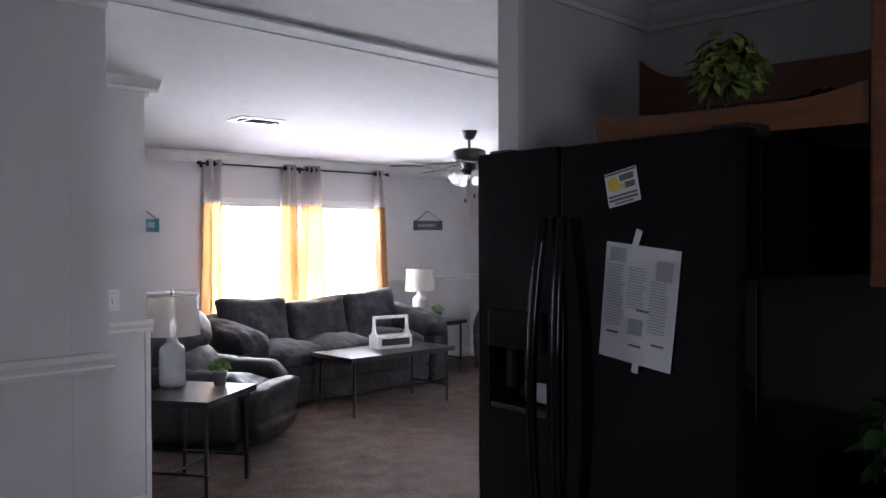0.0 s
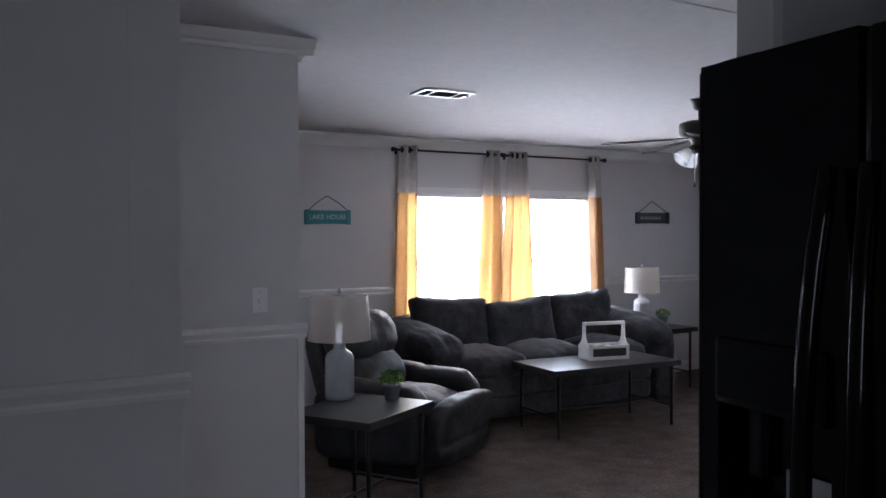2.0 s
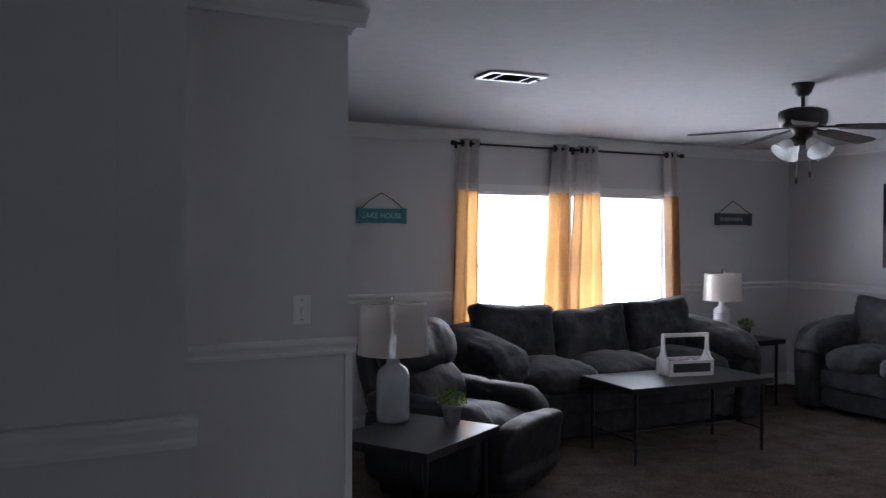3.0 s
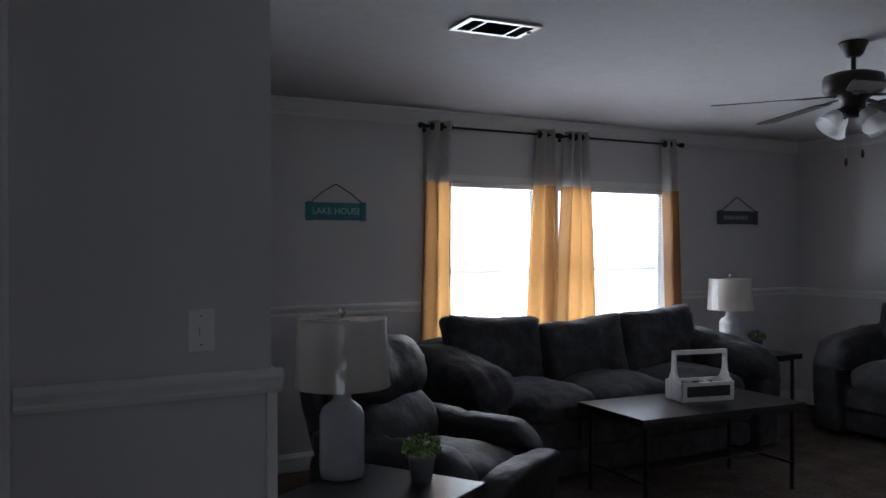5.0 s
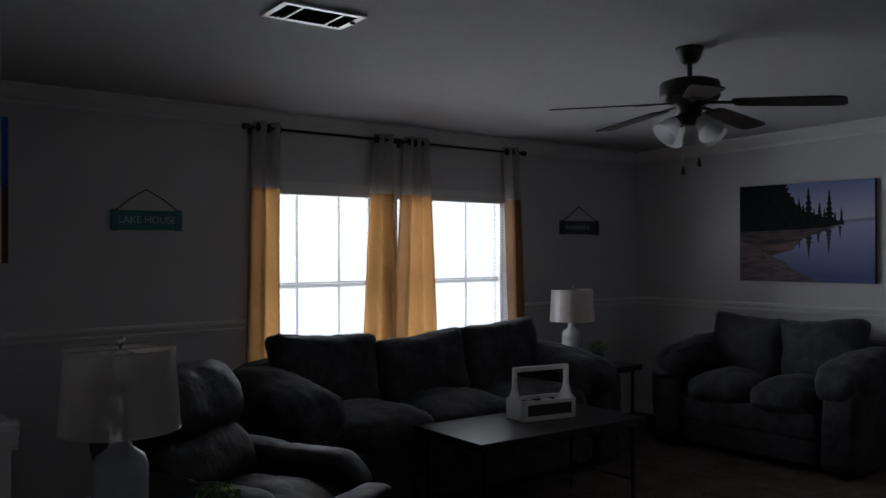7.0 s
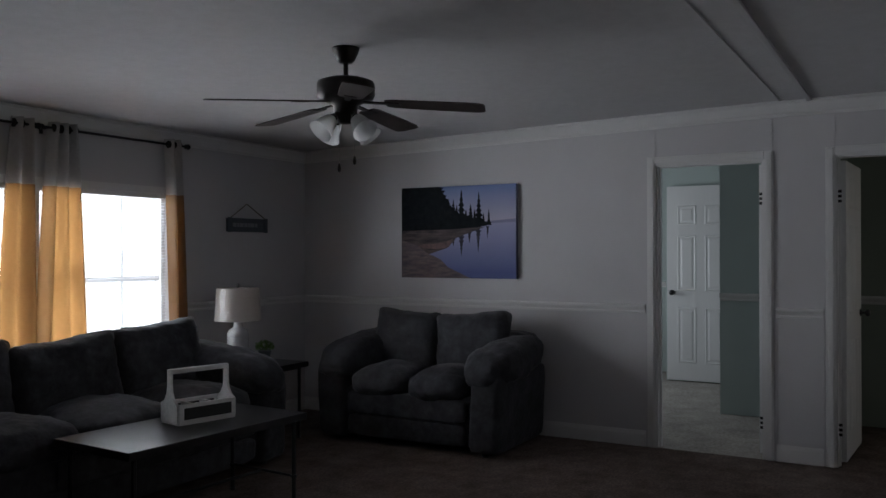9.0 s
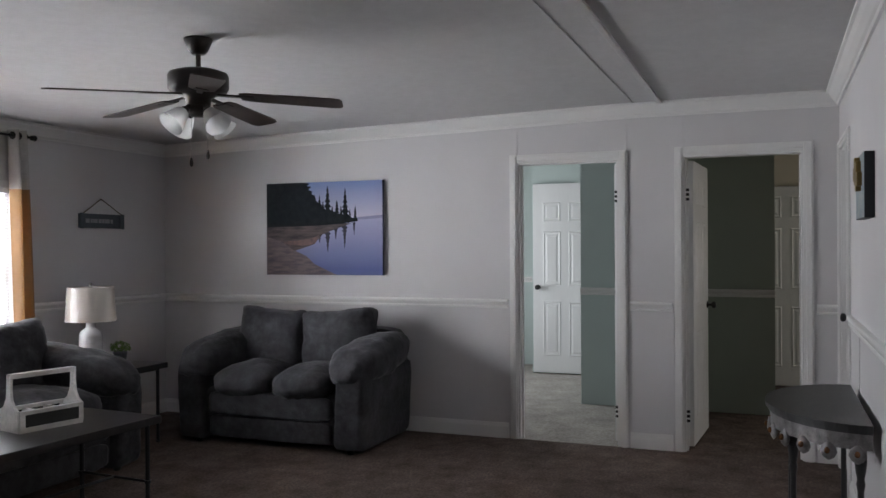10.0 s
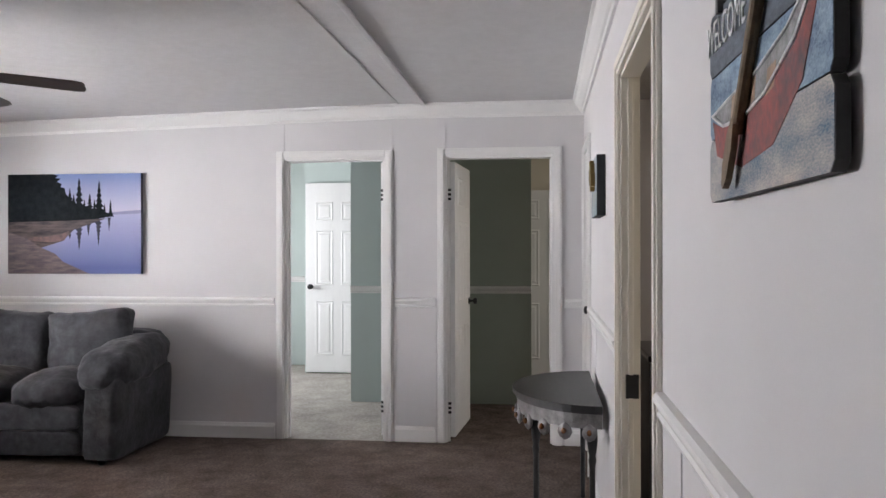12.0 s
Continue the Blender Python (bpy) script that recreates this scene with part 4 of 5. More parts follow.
def caddy(m):
    c = thing("wooden_caddy", "white wooden caddy with tall handle and dark panel on coffee table", "caddy", "", m)
    w, d, h = 0.345, 0.17, 0.105
    part("bottom", boxed(-w / 2, w / 2, -d / 2, d / 2, 0, 0.012), M_WHITEW, c)
    for y in (-d / 2, d / 2):
        part("side_board", boxed(-w / 2, w / 2, y - 0.006, y + 0.006, 0.012, h, 0.002), M_WHITEW, c)
        part("chalk_panel", boxed(-w / 2 + 0.028, w / 2 - 0.028, y - 0.0075, y + 0.0075, 0.028, h - 0.016), M_CHALK, c, "dark chalkboard panel")
    for x in (-w / 2, w / 2):
        bm = bmesh.new()
        prof = [(-d / 2 + 0.006, 0.012), (d / 2 - 0.006, 0.012), (d / 2 - 0.006, h), (0.045, h + 0.02), (0.022, h + 0.06), (0.016, h + 0.11), (0.016, 0.285), (-0.016, 0.285), (-0.016, h + 0.11), (-0.022, h + 0.06), (-0.045, h + 0.02), (-d / 2 + 0.006, h)]
        ends = [[bm.verts.new((x + o, y, z)) for y, z in prof] for o in (-0.007, 0.007)]
        for i in range(len(prof)):
            j = (i + 1) % len(prof)
            bm.faces.new((ends[0][i], ends[0][j], ends[1][j], ends[1][i]))
        bm.faces.new(ends[0])
        bm.faces.new(list(reversed(ends[1])))
        part("end_board", bm, M_WHITEW, c)
    part("handle", boxed(-w / 2 - 0.007, w / 2 + 0.007, -0.015, 0.015, 0.262, 0.288, 0.005), M_WHITEW, c)
    for x in (-w / 6, w / 6):
        part("divider", boxed(x - 0.005, x + 0.005, -d / 2 + 0.006, d / 2 - 0.006, 0.012, h - 0.006), M_WHITEW, c)
    part("rim", box(boxed(-w / 2, w / 2, -d / 2 - 0.007, -d / 2 + 0.012, h - 0.004, h + 0.004), -w / 2, w / 2, d / 2 - 0.012, d / 2 + 0.007, h - 0.004, h + 0.004), M_WHITEW, c)
    return c


caddy(pose(5.58, 6.10, 0.50, 0, 0, -12))

# ---- ceiling ----


def ceiling_fan(m):
    f = thing("ceiling_fan", "dark bronze five-blade ceiling fan with frosted glass lights", "ceiling fan", "", m)
    part("canopy", turned([(0.030, -0.075), (0.045, -0.06), (0.066, -0.012), (0.068, 0.0)], 24), M_FAN, f, "", True)
    part("downrod", tube(bmesh.new(), (0, 0, -0.15), (0, 0, -0.07), 0.012), M_FAN, f)
    part("motor", turned([(0.030, -0.145), (0.09, -0.150), (0.135, -0.165), (0.142, -0.180), (0.142, -0.235), (0.132, -0.252), (0.10, -0.262), (0.06, -0.285), (0.055, -0.32)][::-1], 32), M_FAN, f, "", True)
    part("switch_housing", turned([(0.02, -0.372), (0.045, -0.365), (0.055, -0.345), (0.055, -0.318)], 24), M_FAN, f, "", True)
    for i in range(5):
        a = 220.6 + 72 * i
        bm = bmesh.new()
        prof = [(0.20, 0.045), (0.24, 0.058), (0.45, 0.066), (0.64, 0.070), (0.675, 0.060), (0.685, 0.035)]
        top = [(x, y) for x, y in prof] + [(x, -y) for x, y in reversed(prof)]
        lo = [bm.verts.new((x, y, -0.003)) for x, y in top]
        hi = [bm.verts.new((x, y, 0.003)) for x, y in top]
        for k in range(len(top)):
            j = (k + 1) % len(top)
            bm.faces.new((lo[k], lo[j], hi[j], hi[k]))
        bm.faces.new(list(reversed(lo)))
        bm.faces.new(hi)
        mm = pose(0, 0, -0.262, 0, 0, a) @ Matrix.Rotation(radians(4), 4, "Y")
        bl = part("blade", moved(bm, mm @ pose(0, 0, 0, -8, 0, 0)), M_BLADE, f, "dark walnut blade")
        arm = box(bmesh.new(), 0.05, 0.24, -0.014, 0.014, -0.006, 0.002, 0.003)
        box(arm, 0.20, 0.27, -0.030, 0.030, -0.008, -0.003, 0.002)
        part("blade_arm", moved(arm, mm @ pose(0, 0, 0.002, -8, 0, 0)), M_FAN, bl)
    for i in range(4):
        a = 27.6 + 45 + 90 * i
        mm = pose(0, 0, -0.325, 0, 0, a) @ pose(0.050, 0, 0, 0, 0, 0) @ Matrix.Rotation(radians(-47), 4, "Y") @ Matrix.Scale(0.93, 4)
        arm = part("light_arm", moved(turned([(0.014, 0.0), (0.016, -0.02), (0.024, -0.035), (0.026, -0.05)][::-1], 16), mm), M_FAN, f)
        prof = [(0.026, -0.045), (0.036, -0.055), (0.046, -0.085), (0.052, -0.115), (0.064, -0.145), (0.068, -0.150)]
        bm = bmesh.new()
        rings = [[bm.verts.new(((r + 0.002 * math.cos(8 * k * math.pi / 12) * (z < -0.13)) * math.cos(k * math.pi / 12), r * math.sin(k * math.pi / 12), z)) for k in range(24)] for r, z in prof]
        for lo, hi in zip(rings, rings[1:]):
            for k in range(24):
                bm.faces.new((lo[k], lo[(k + 1) % 24], hi[(k + 1) % 24], hi[k]))
        part("glass_shade", moved(bm, mm), M_FROST, f, "frosted tulip glass", True)
    for x, y, l in ((0.03, -0.03, 0.20), (-0.035, 0.015, 0.24)):
        ch = tube(bmesh.new(), (x, y, -0.37), (x, y, -0.37 - l + 0.04), 0.0012, None, 6)
        pc = part("pull_chain", ch, M_CHROME, f)
        part("pull_knob", turned([(0.003, 0.0), (0.008, 0.006), (0.009, 0.02), (0.004, 0.042)], 10, at=(x, y, -0.37 - l)), M_FAN, pc)
    return f


ceiling_fan(pose(5.48, 5.05, ceiling_at(5.05)) @ Matrix.Scale(0.96, 4))


def ceiling_vent(m):
    v = thing("ceiling_vent", "white enamel ceiling register with three dark louvred sections", "vent", "", m)
    # Flat dark sheet; its colour stands for the unlit duct behind the louvres.
    part("backing", boxed(-0.17, 0.17, -0.085, 0.085, -0.004, 0.0), M_DARK, v, "dark sheet painted as the shaded duct")
    fr = bmesh.new()
    for b in ((-0.195, 0.195, -0.112, -0.085), (-0.195, 0.195, 0.085, 0.112), (-0.195, -0.165, -0.085, 0.085), (0.165, 0.195, -0.085, 0.085), (-0.100, -0.088, -0.085, 0.085), (0.088, 0.100, -0.085, 0.085)):
        box(fr, *b, -0.014, -0.001, 0.002)
    part("frame", fr, M_VENT, v)
    for i in range(8):
        y = -0.072 + 0.0205 * i
        part("slat", moved(boxed(-0.088, 0.088, -0.010, 0.010, -0.0006, 0.0006), pose(0, y, -0.009, 48, 0, 0)), M_DARK, v)
    for s in (-1, 1):
        for i in range(3):
            part("slat", moved(boxed(-0.010, 0.010, -0.085, 0.085, -0.0006, 0.0006), pose(s * (0.112 + 0.020 * i), 0, -0.009, 0, s * 48, 0)), M_DARK, v)
    part("lever", boxed(0.168, 0.190, -0.020, -0.010, -0.022, -0.014, 0.002), M_BLACKP, v)
    return v


ceiling_vent(pose(3.819, 5.596, ceiling_at(5.596), -math.degrees(math.atan(FALL)), 0, -3) @ Matrix.Scale(0.91, 4))

# ---- wall pieces ----


def hanging_sign(m, w, mat, words, label):
    s = thing("hanging_sign", label, "sign", "hanging signs", m)
    part("board", boxed(-w / 2, w / 2, -0.018, 0.0, -0.055, 0.055, 0.003), mat, s)
    for x in (-w / 2 + 0.022, w / 2 - 0.022):
        part("end_batten", boxed(x - 0.020, x + 0.020, -0.026, -0.018, -0.060, 0.060, 0.002), mat, s)
    part("rope", path_tube([(-w / 2 + 0.03, -0.022, 0.055), (-0.10, -0.014, 0.115), (-0.01, -0.006, 0.168), (0.0, -0.006, 0.172), (0.01, -0.006, 0.168), (0.10, -0.014, 0.115), (w / 2 - 0.03, -0.022, 0.055)], 0.004, 6), M_ROPE, s)
    part("nail", tube(bmesh.new(), (0, -0.012, 0.168), (0, 0.0, 0.168), 0.003), M_IRON, s)
    if words:
        lettering("lettering", words, 0.057, M_LETTER, s, Matrix.Translation((0, -0.0192, 0)) @ Matrix.Rotation(radians(90), 4, "X"), "pale raised lettering")
    else:
        x = -w / 2 + 0.06
        for k in (0.05, 0.028, 0.055, 0.04, 0.03, 0.06, 0.03):
            part("lettering_bar", boxed(x, x + k * 0.8, -0.0195, -0.0175, -0.016, 0.016), M_INK, s)
            x += k
    return s


hanging_sign(pose(3.88, NY - 0.001, 1.612), 0.405, M_TEAL, "LAKE HOUSE", "worn teal wooden sign reading LAKE HOUSE on a rope")
hanging_sign(pose(7.517, NY - 0.001, 1.626), 0.47, M_SLATE, "", "worn slate-blue wooden sign with faded lettering on a rope")


def shape(bm, pts, depth=0.0008):
    """A thin painted shape in the x-z plane facing -y."""
    f = [bm.verts.new((x, -depth, z)) for x, z in pts]
    b = [bm.verts.new((x, 0, z)) for x, z in pts]
    bm.faces.new(f)
    for i in range(len(pts)):
        j = (i + 1) % len(pts)
        bm.faces.new((f[i], b[i], b[j], f[j]))
    return bm


def fir(bm, x, z0, z1, w, depth, seed):
    rng = random.Random(seed)
    n = 7
    left, right = [], []
    for i in range(n):
        t = i / n
        z = z0 + (z1 - z0) * t
        ww = w * (1 - t) * rng.uniform(0.8, 1.15)
        left += [(x - ww, z), (x - ww * 0.35, z + abs(z1 - z0) / n * 0.7 * (1 if z1 > z0 else -1))]
        right += [(x + ww, z), (x + ww * 0.35, z + abs(z1 - z0) / n * 0.7 * (1 if z1 > z0 else -1))]
    shape(bm, left + [(x, z1)] + right[::-1], depth)


def paint(name, top, bottom, height, scale=9.0):
    """Canvas paint that runs from one colour at the foot to another at the head."""
    mat = material(name, top, 0.7, vary=0.2, scale=scale, bump=0.1, bump_scale=400, spec=0.12)
    n, ln = mat.node_tree.nodes, mat.node_tree.links
    tc, sp, mr, mx, mul = n.new("ShaderNodeTexCoord"), n.new("ShaderNodeSeparateXYZ"), n.new("ShaderNodeMapRange"), n.new("ShaderNodeMix"), n.new("ShaderNodeTexNoise")
    ln.new(tc.outputs["Object"], sp.inputs[0])
    ln.new(sp.outputs["Z"], mr.inputs[0])
    mr.inputs[1].default_value, mr.inputs[2].default_value = height
    mx.data_type = "RGBA"
    mx.inputs[6].default_value, mx.inputs[7].default_value = (*bottom, 1), (*top, 1)
    ln.new(mr.outputs[0], mx.inputs[0])
    ln.new(mx.outputs[2], n["Principled BSDF"].inputs["Base Color"])
    return mat


def lake_canvas(m):
    c = thing("lake_canvas", "large unframed canvas of a misty lake, dark firs and a canoe", "painting", "", m)
    w, h = 1.045, 0.742
    part("stretcher", boxed(-w / 2, w / 2, -0.034, 0, 0, h, 0.003), material("canvas_edge", (0.05, 0.06, 0.10), 0.8, vary=0.3), c)
    y = -0.035

    def lay(name, pts, mat, d):
        bm = shape(bmesh.new(), [((u - 0.5) * w, v * h) for u, v in pts], d)
        part(name, moved(bm, Matrix.Translation((0, y, 0))), mat, c)

    lay("painted_sky", [(0, 0.55), (1, 0.55), (1, 1), (0, 1)], paint("painted_sky", (0.16, 0.22, 0.42), (0.50, 0.46, 0.55), (0.42, 0.75)), 0.0006)
    lay("painted_water", [(0, 0), (1, 0), (1, 0.60), (0, 0.60)], paint("painted_water", (0.34, 0.34, 0.50), (0.10, 0.12, 0.26), (0.05, 0.44)), 0.0010)
    dark = material("painted_fir", (0.016, 0.019, 0.021), 0.8, scale=22, spec=0.08, second=(0.006, 0.008, 0.010), detail=9)
    refl = material("painted_reflection", (0.06, 0.058, 0.075), 0.8, scale=16, spec=0.08, second=(0.022, 0.025, 0.034), detail=9)
    rock = material("painted_shore", (0.22, 0.17, 0.16), 0.8, vary=0.6, scale=10, stretch=(1, 1, 5), second=(0.06, 0.055, 0.075), spec=0.08, detail=8)
    lay("painted_far_shore", [(0.74, 0.585), (1, 0.60), (1, 0.635), (0.9, 0.625), (0.74, 0.61)], material("painted_haze", (0.22, 0.22, 0.33), 0.7), 0.0012)
    lay("painted_wood", [(0, 0.40), (0.30, 0.44), (0.45, 0.50), (0.80, 0.575), (0.78, 0.60), (0.66, 0.64), (0.60, 0.68), (0.57, 0.67), (0.5, 0.72), (0.455, 0.78), (0.44, 0.80), (0.43, 0.86), (0.40, 0.87), (0.41, 0.90), (0.375, 0.92), (0.40, 0.955), (0.36, 0.96), (0.385, 0.985), (0.34, 1.0), (0, 1.0)], dark, 0.0016)
    for i, (u, v0, v1, ww) in enumerate(((0.54, 0.56, 0.96, 0.062), (0.69, 0.57, 0.93, 0.050), (0.775, 0.57, 0.74, 0.026), (0.47, 0.6, 0.86, 0.05), (0.62, 0.57, 0.80, 0.05), (0.36, 0.7, 0.97, 0.08), (0.26, 0.7, 0.98, 0.08), (0.42, 0.62, 0.84, 0.05), (0.58, 0.57, 0.74, 0.04), (0.655, 0.57, 0.74, 0.035), (0.73, 0.57, 0.70, 0.025), (0.50, 0.6, 0.80, 0.04))):
        bm = bmesh.new()
        fir(bm, (u - 0.5) * w, v0 * h, v1 * h, ww, 0.0020, i)
        part("painted_fir", moved(bm, Matrix.Translation((0, y - 0.00002 * i, 0))), dark, c)
    for i, (u, v0, v1, ww) in enumerate(((0.54, 0.53, 0.24, 0.040), (0.685, 0.55, 0.28, 0.032), (0.765, 0.56, 0.42, 0.018), (0.61, 0.54, 0.38, 0.03), (0.47, 0.52, 0.34, 0.04))):
        bm = bmesh.new()
        fir(bm, (u - 0.5) * w, v0 * h, v1 * h, ww, 0.0014, 20 + i)
        part("painted_reflection", moved(bm, Matrix.Translation((0, y - 0.00002 * i, 0))), refl, c)
    lay("painted_shadow_water", [(0, 0.22), (0.25, 0.26), (0.42, 0.33), (0.5, 0.44), (0.75, 0.555), (0.45, 0.53), (0, 0.52)], material("painted_shallows", (0.15, 0.115, 0.11), 0.8, scale=9, spec=0.08, stretch=(1, 1, 6), second=(0.025, 0.024, 0.03), detail=9), 0.0018)
    lay("painted_shore", [(0, 0), (0.62, 0), (0.42, 0.12), (0.36, 0.20), (0.24, 0.27), (0.14, 0.36), (0, 0.42)], rock, 0.0022)
    lay("painted_canoe", [(0.15, 0.345), (0.22, 0.325), (0.32, 0.315), (0.43, 0.335), (0.465, 0.43), (0.40, 0.395), (0.28, 0.372), (0.20, 0.372)], material("painted_canoe", (0.21, 0.12, 0.10), 0.7, vary=0.5, scale=26, detail=8, second=(0.06, 0.04, 0.045)), 0.0024)
    return c


lake_canvas(pose(EX - 0.001, 5.956, 1.192, 0, 0, -90))
cv = thing("beach_canvas", "unframed canvas with a blue sky above dark sand, seen edge-on", "painting", "", pose(HX + 0.001, 5.18, 1.406, 0, 0, 90))
part("stretcher", boxed(-0.25, 0.25, -0.042, 0, 0, 0.341, 0.003), paint("canvas_blue_to_brown", (0.03, 0.10, 0.34), (0.10, 0.05, 0.025), (0.16, 0.20)), cv)


def boat_plaque(m):
    p = thing("boat_plaque", "weathered plank plaque with a red canoe, a paddle and a welcome", "plaque", "", m)
    w = 0.75
    blue = material("weathered_blue_paint", (0.24, 0.34, 0.43), 0.6, vary=0.6, scale=9, bump=0.4, bump_scale=90, stretch=(1.6, 3, 3), second=(0.005, 0.035, 0.10), detail=10)
    slate = material("weathered_grey_paint", (0.06, 0.075, 0.10), 0.6, vary=0.6, scale=14, bump=0.3, bump_scale=60, stretch=(2, 5, 5))
    foam = material("weathered_foam_paint", (0.48, 0.41, 0.36), 0.6, vary=0.6, scale=6, detail=10, bump=0.4, bump_scale=90, stretch=(1.2, 4, 4), second=(0.01, 0.08, 0.15))
    edge = material("charred_edge", (0.012, 0.011, 0.011), 0.7)
    z = 0.0
    for i, (hh, mat) in enumerate(((0.120, foam), (0.120, blue), (0.120, slate))):
        bm = bmesh.new()
        r = 0.016
        prof = [(-w / 2 + 0.004 * (i % 2), z + r), (-w / 2 + r, z + 0.002), (w / 2 - r, z + 0.002), (w / 2 - 0.004 * (i % 2), z + r), (w / 2 - 0.004 * (i % 2), z + hh - r), (w / 2 - r, z + hh - 0.001), (-w / 2 + r, z + hh - 0.001), (-w / 2 + 0.004 * (i % 2), z + hh - r)]
        shape(bm, prof, 0.016)
        plank = part("plank", bm, edge, p)
        bm = bmesh.new()
        shape(bm, [(x * 0.992, zz) for x, zz in prof], 0.0008)
        part("painted_face", moved(bm, Matrix.Translation((0, -0.0162, 0))), mat, plank)
        z += hh
    red = material("faded_red_paint", (0.30, 0.035, 0.024), 0.6, vary=0.5, scale=9, bump=0.3, bump_scale=60, second=(0.02, 0.018, 0.025), detail=9)
    pale = material("faded_white_paint", (0.58, 0.58, 0.58), 0.6, vary=0.4, scale=30)
    hull = [(-0.34, 0.135), (-0.30, 0.075), (-0.10, 0.042), (0.10, 0.055), (0.25, 0.115), (0.345, 0.235), (0.22, 0.165), (0.05, 0.124), (-0.12, 0.108), (-0.26, 0.118)]
    part("painted_hull", moved(shape(bmesh.new(), [(x, zz * 1.15) for x, zz in hull], 0.0008), Matrix.Translation((0, -0.0174, 0))), red, p, "faded red canoe hull")
    well = [(-0.34, 0.145), (-0.24, 0.118), (-0.10, 0.112), (0.06, 0.128), (0.22, 0.170), (0.345, 0.240), (0.18, 0.190), (0.0, 0.165), (-0.20, 0.155)]
    part("painted_well", moved(shape(bmesh.new(), [(x, zz * 1.15) for x, zz in well], 0.0006), Matrix.Translation((0, -0.0170, 0))), material("faded_grey_paint", (0.17, 0.17, 0.17), 0.6, vary=0.6, scale=30), p)
    part("painted_gunwale", moved(path_tube([(x, 0, zz * 1.15) for x, zz in well[:6]], 0.0035, 6), Matrix.Translation((0, -0.0182, 0))), pale, p)
    part("painted_gunwale", moved(path_tube([(x, 0, zz * 1.15) for x, zz in well[5:] + well[:1]], 0.0025, 6), Matrix.Translation((0, -0.0182, 0))), pale, p)
    for k, x in enumerate((-0.18, -0.06, 0.06)):
        part("painted_thwart", moved(shape(bmesh.new(), [(x, 0.141), (x + 0.05, 0.148), (x + 0.06, 0.184), (x + 0.012, 0.180)], 0.0008), Matrix.Translation((0, -0.0174, 0))), material("painted_seat", (0.28, 0.17, 0.11), 0.6, vary=0.4, scale=30), p)
    lettering("lettering", "WELCOME TO THE LAKE", 0.085, pale, p, Matrix.Translation((-0.01, -0.0182, 0.312)) @ Matrix.Rotation(radians(90), 4, "X") @ Matrix.Diagonal((0.80, 1, 1, 1)), "pale worn capital lettering")
    wood = material("driftwood_paddle", (0.12, 0.075, 0.038), 0.6, vary=0.6, scale=20, bump=0.3, bump_scale=60)
    pm = Matrix.Translation((-0.14, -0.028, 0.035)) @ Matrix.Rotation(radians(38), 4, "Y")
    bm = tube(bmesh.new(), (0, 0, 0.09), (0, 0, 0.46), 0.010)
    part("paddle_shaft", moved(bm, pm), wood, p, "driftwood paddle")
    bm = shape(bmesh.new(), [(-0.006, -0.02), (0.006, -0.02), (0.020, 0.01), (0.021, 0.07), (0.009, 0.11), (-0.009, 0.11), (-0.021, 0.07), (-0.020, 0.01)], 0.010)
    part("paddle_blade", moved(bm, pm), wood, p)
    for x in (-0.26, 0.26):
        part("hanger", boxed(x - 0.012, x + 0.012, -0.026, -0.004, 0.345, 0.39, 0.003), M_IRON, p, "rusty iron hanger")
    return p


boat_plaque(pose(3.365, SY + 0.012, 1.432, 0, 0, 181) @ Matrix.Diagonal((0.71, 0.85, 0.78, 1)))
sp = thing("small_plaque", "small square blue plaque with a raised golden ornament", "plaque", "", pose(6.42, SY + 0.001, 1.52, 0, 0, 180))
part("board", boxed(-0.19, 0.19, -0.040, 0, 0, 0.28, 0.003), material("charred_board", (0.012, 0.014, 0.018), 0.6), sp)
part("painted_face", boxed(-0.186, 0.186, -0.0412, -0.040, 0.004, 0.276), material("cloudy_blue_paint", (0.16, 0.24, 0.30), 0.6, vary=0.6, scale=14, second=(0.36, 0.36, 0.34)), sp)
bm = bmesh.new()
for x, z0, z1 in ((-0.02, 0.15, 0.27), (0.03, 0.12, 0.25), (0.08, 0.14, 0.20), (-0.06, 0.17, 0.23)):
    box(bm, x - 0.026, x + 0.026, -0.062, -0.040, z0, z1, 0.004)
part("ornament", bm, material("antique_gold", (0.20, 0.13, 0.04), 0.45, metal=0.5, vary=0.4), sp, "rough golden ornament")

sw = thing("light_switch", "white plastic light switch still under glossy film", "switch", "", pose(2.363, HY - 0.001, 1.18))
part("plate", boxed(-0.036, 0.036, -0.006, 0, -0.057, 0.057, 0.003), M_PLATE, sw)
part("toggle", boxed(-0.006, 0.006, -0.016, -0.005, -0.012, 0.010, 0.002), M_PLATE, sw)
for z in (-0.038, 0.038):
    part("screw", boxed(-0.003, 0.003, -0.0075, -0.005, z - 0.003, z + 0.003), M_CHROME, sw)


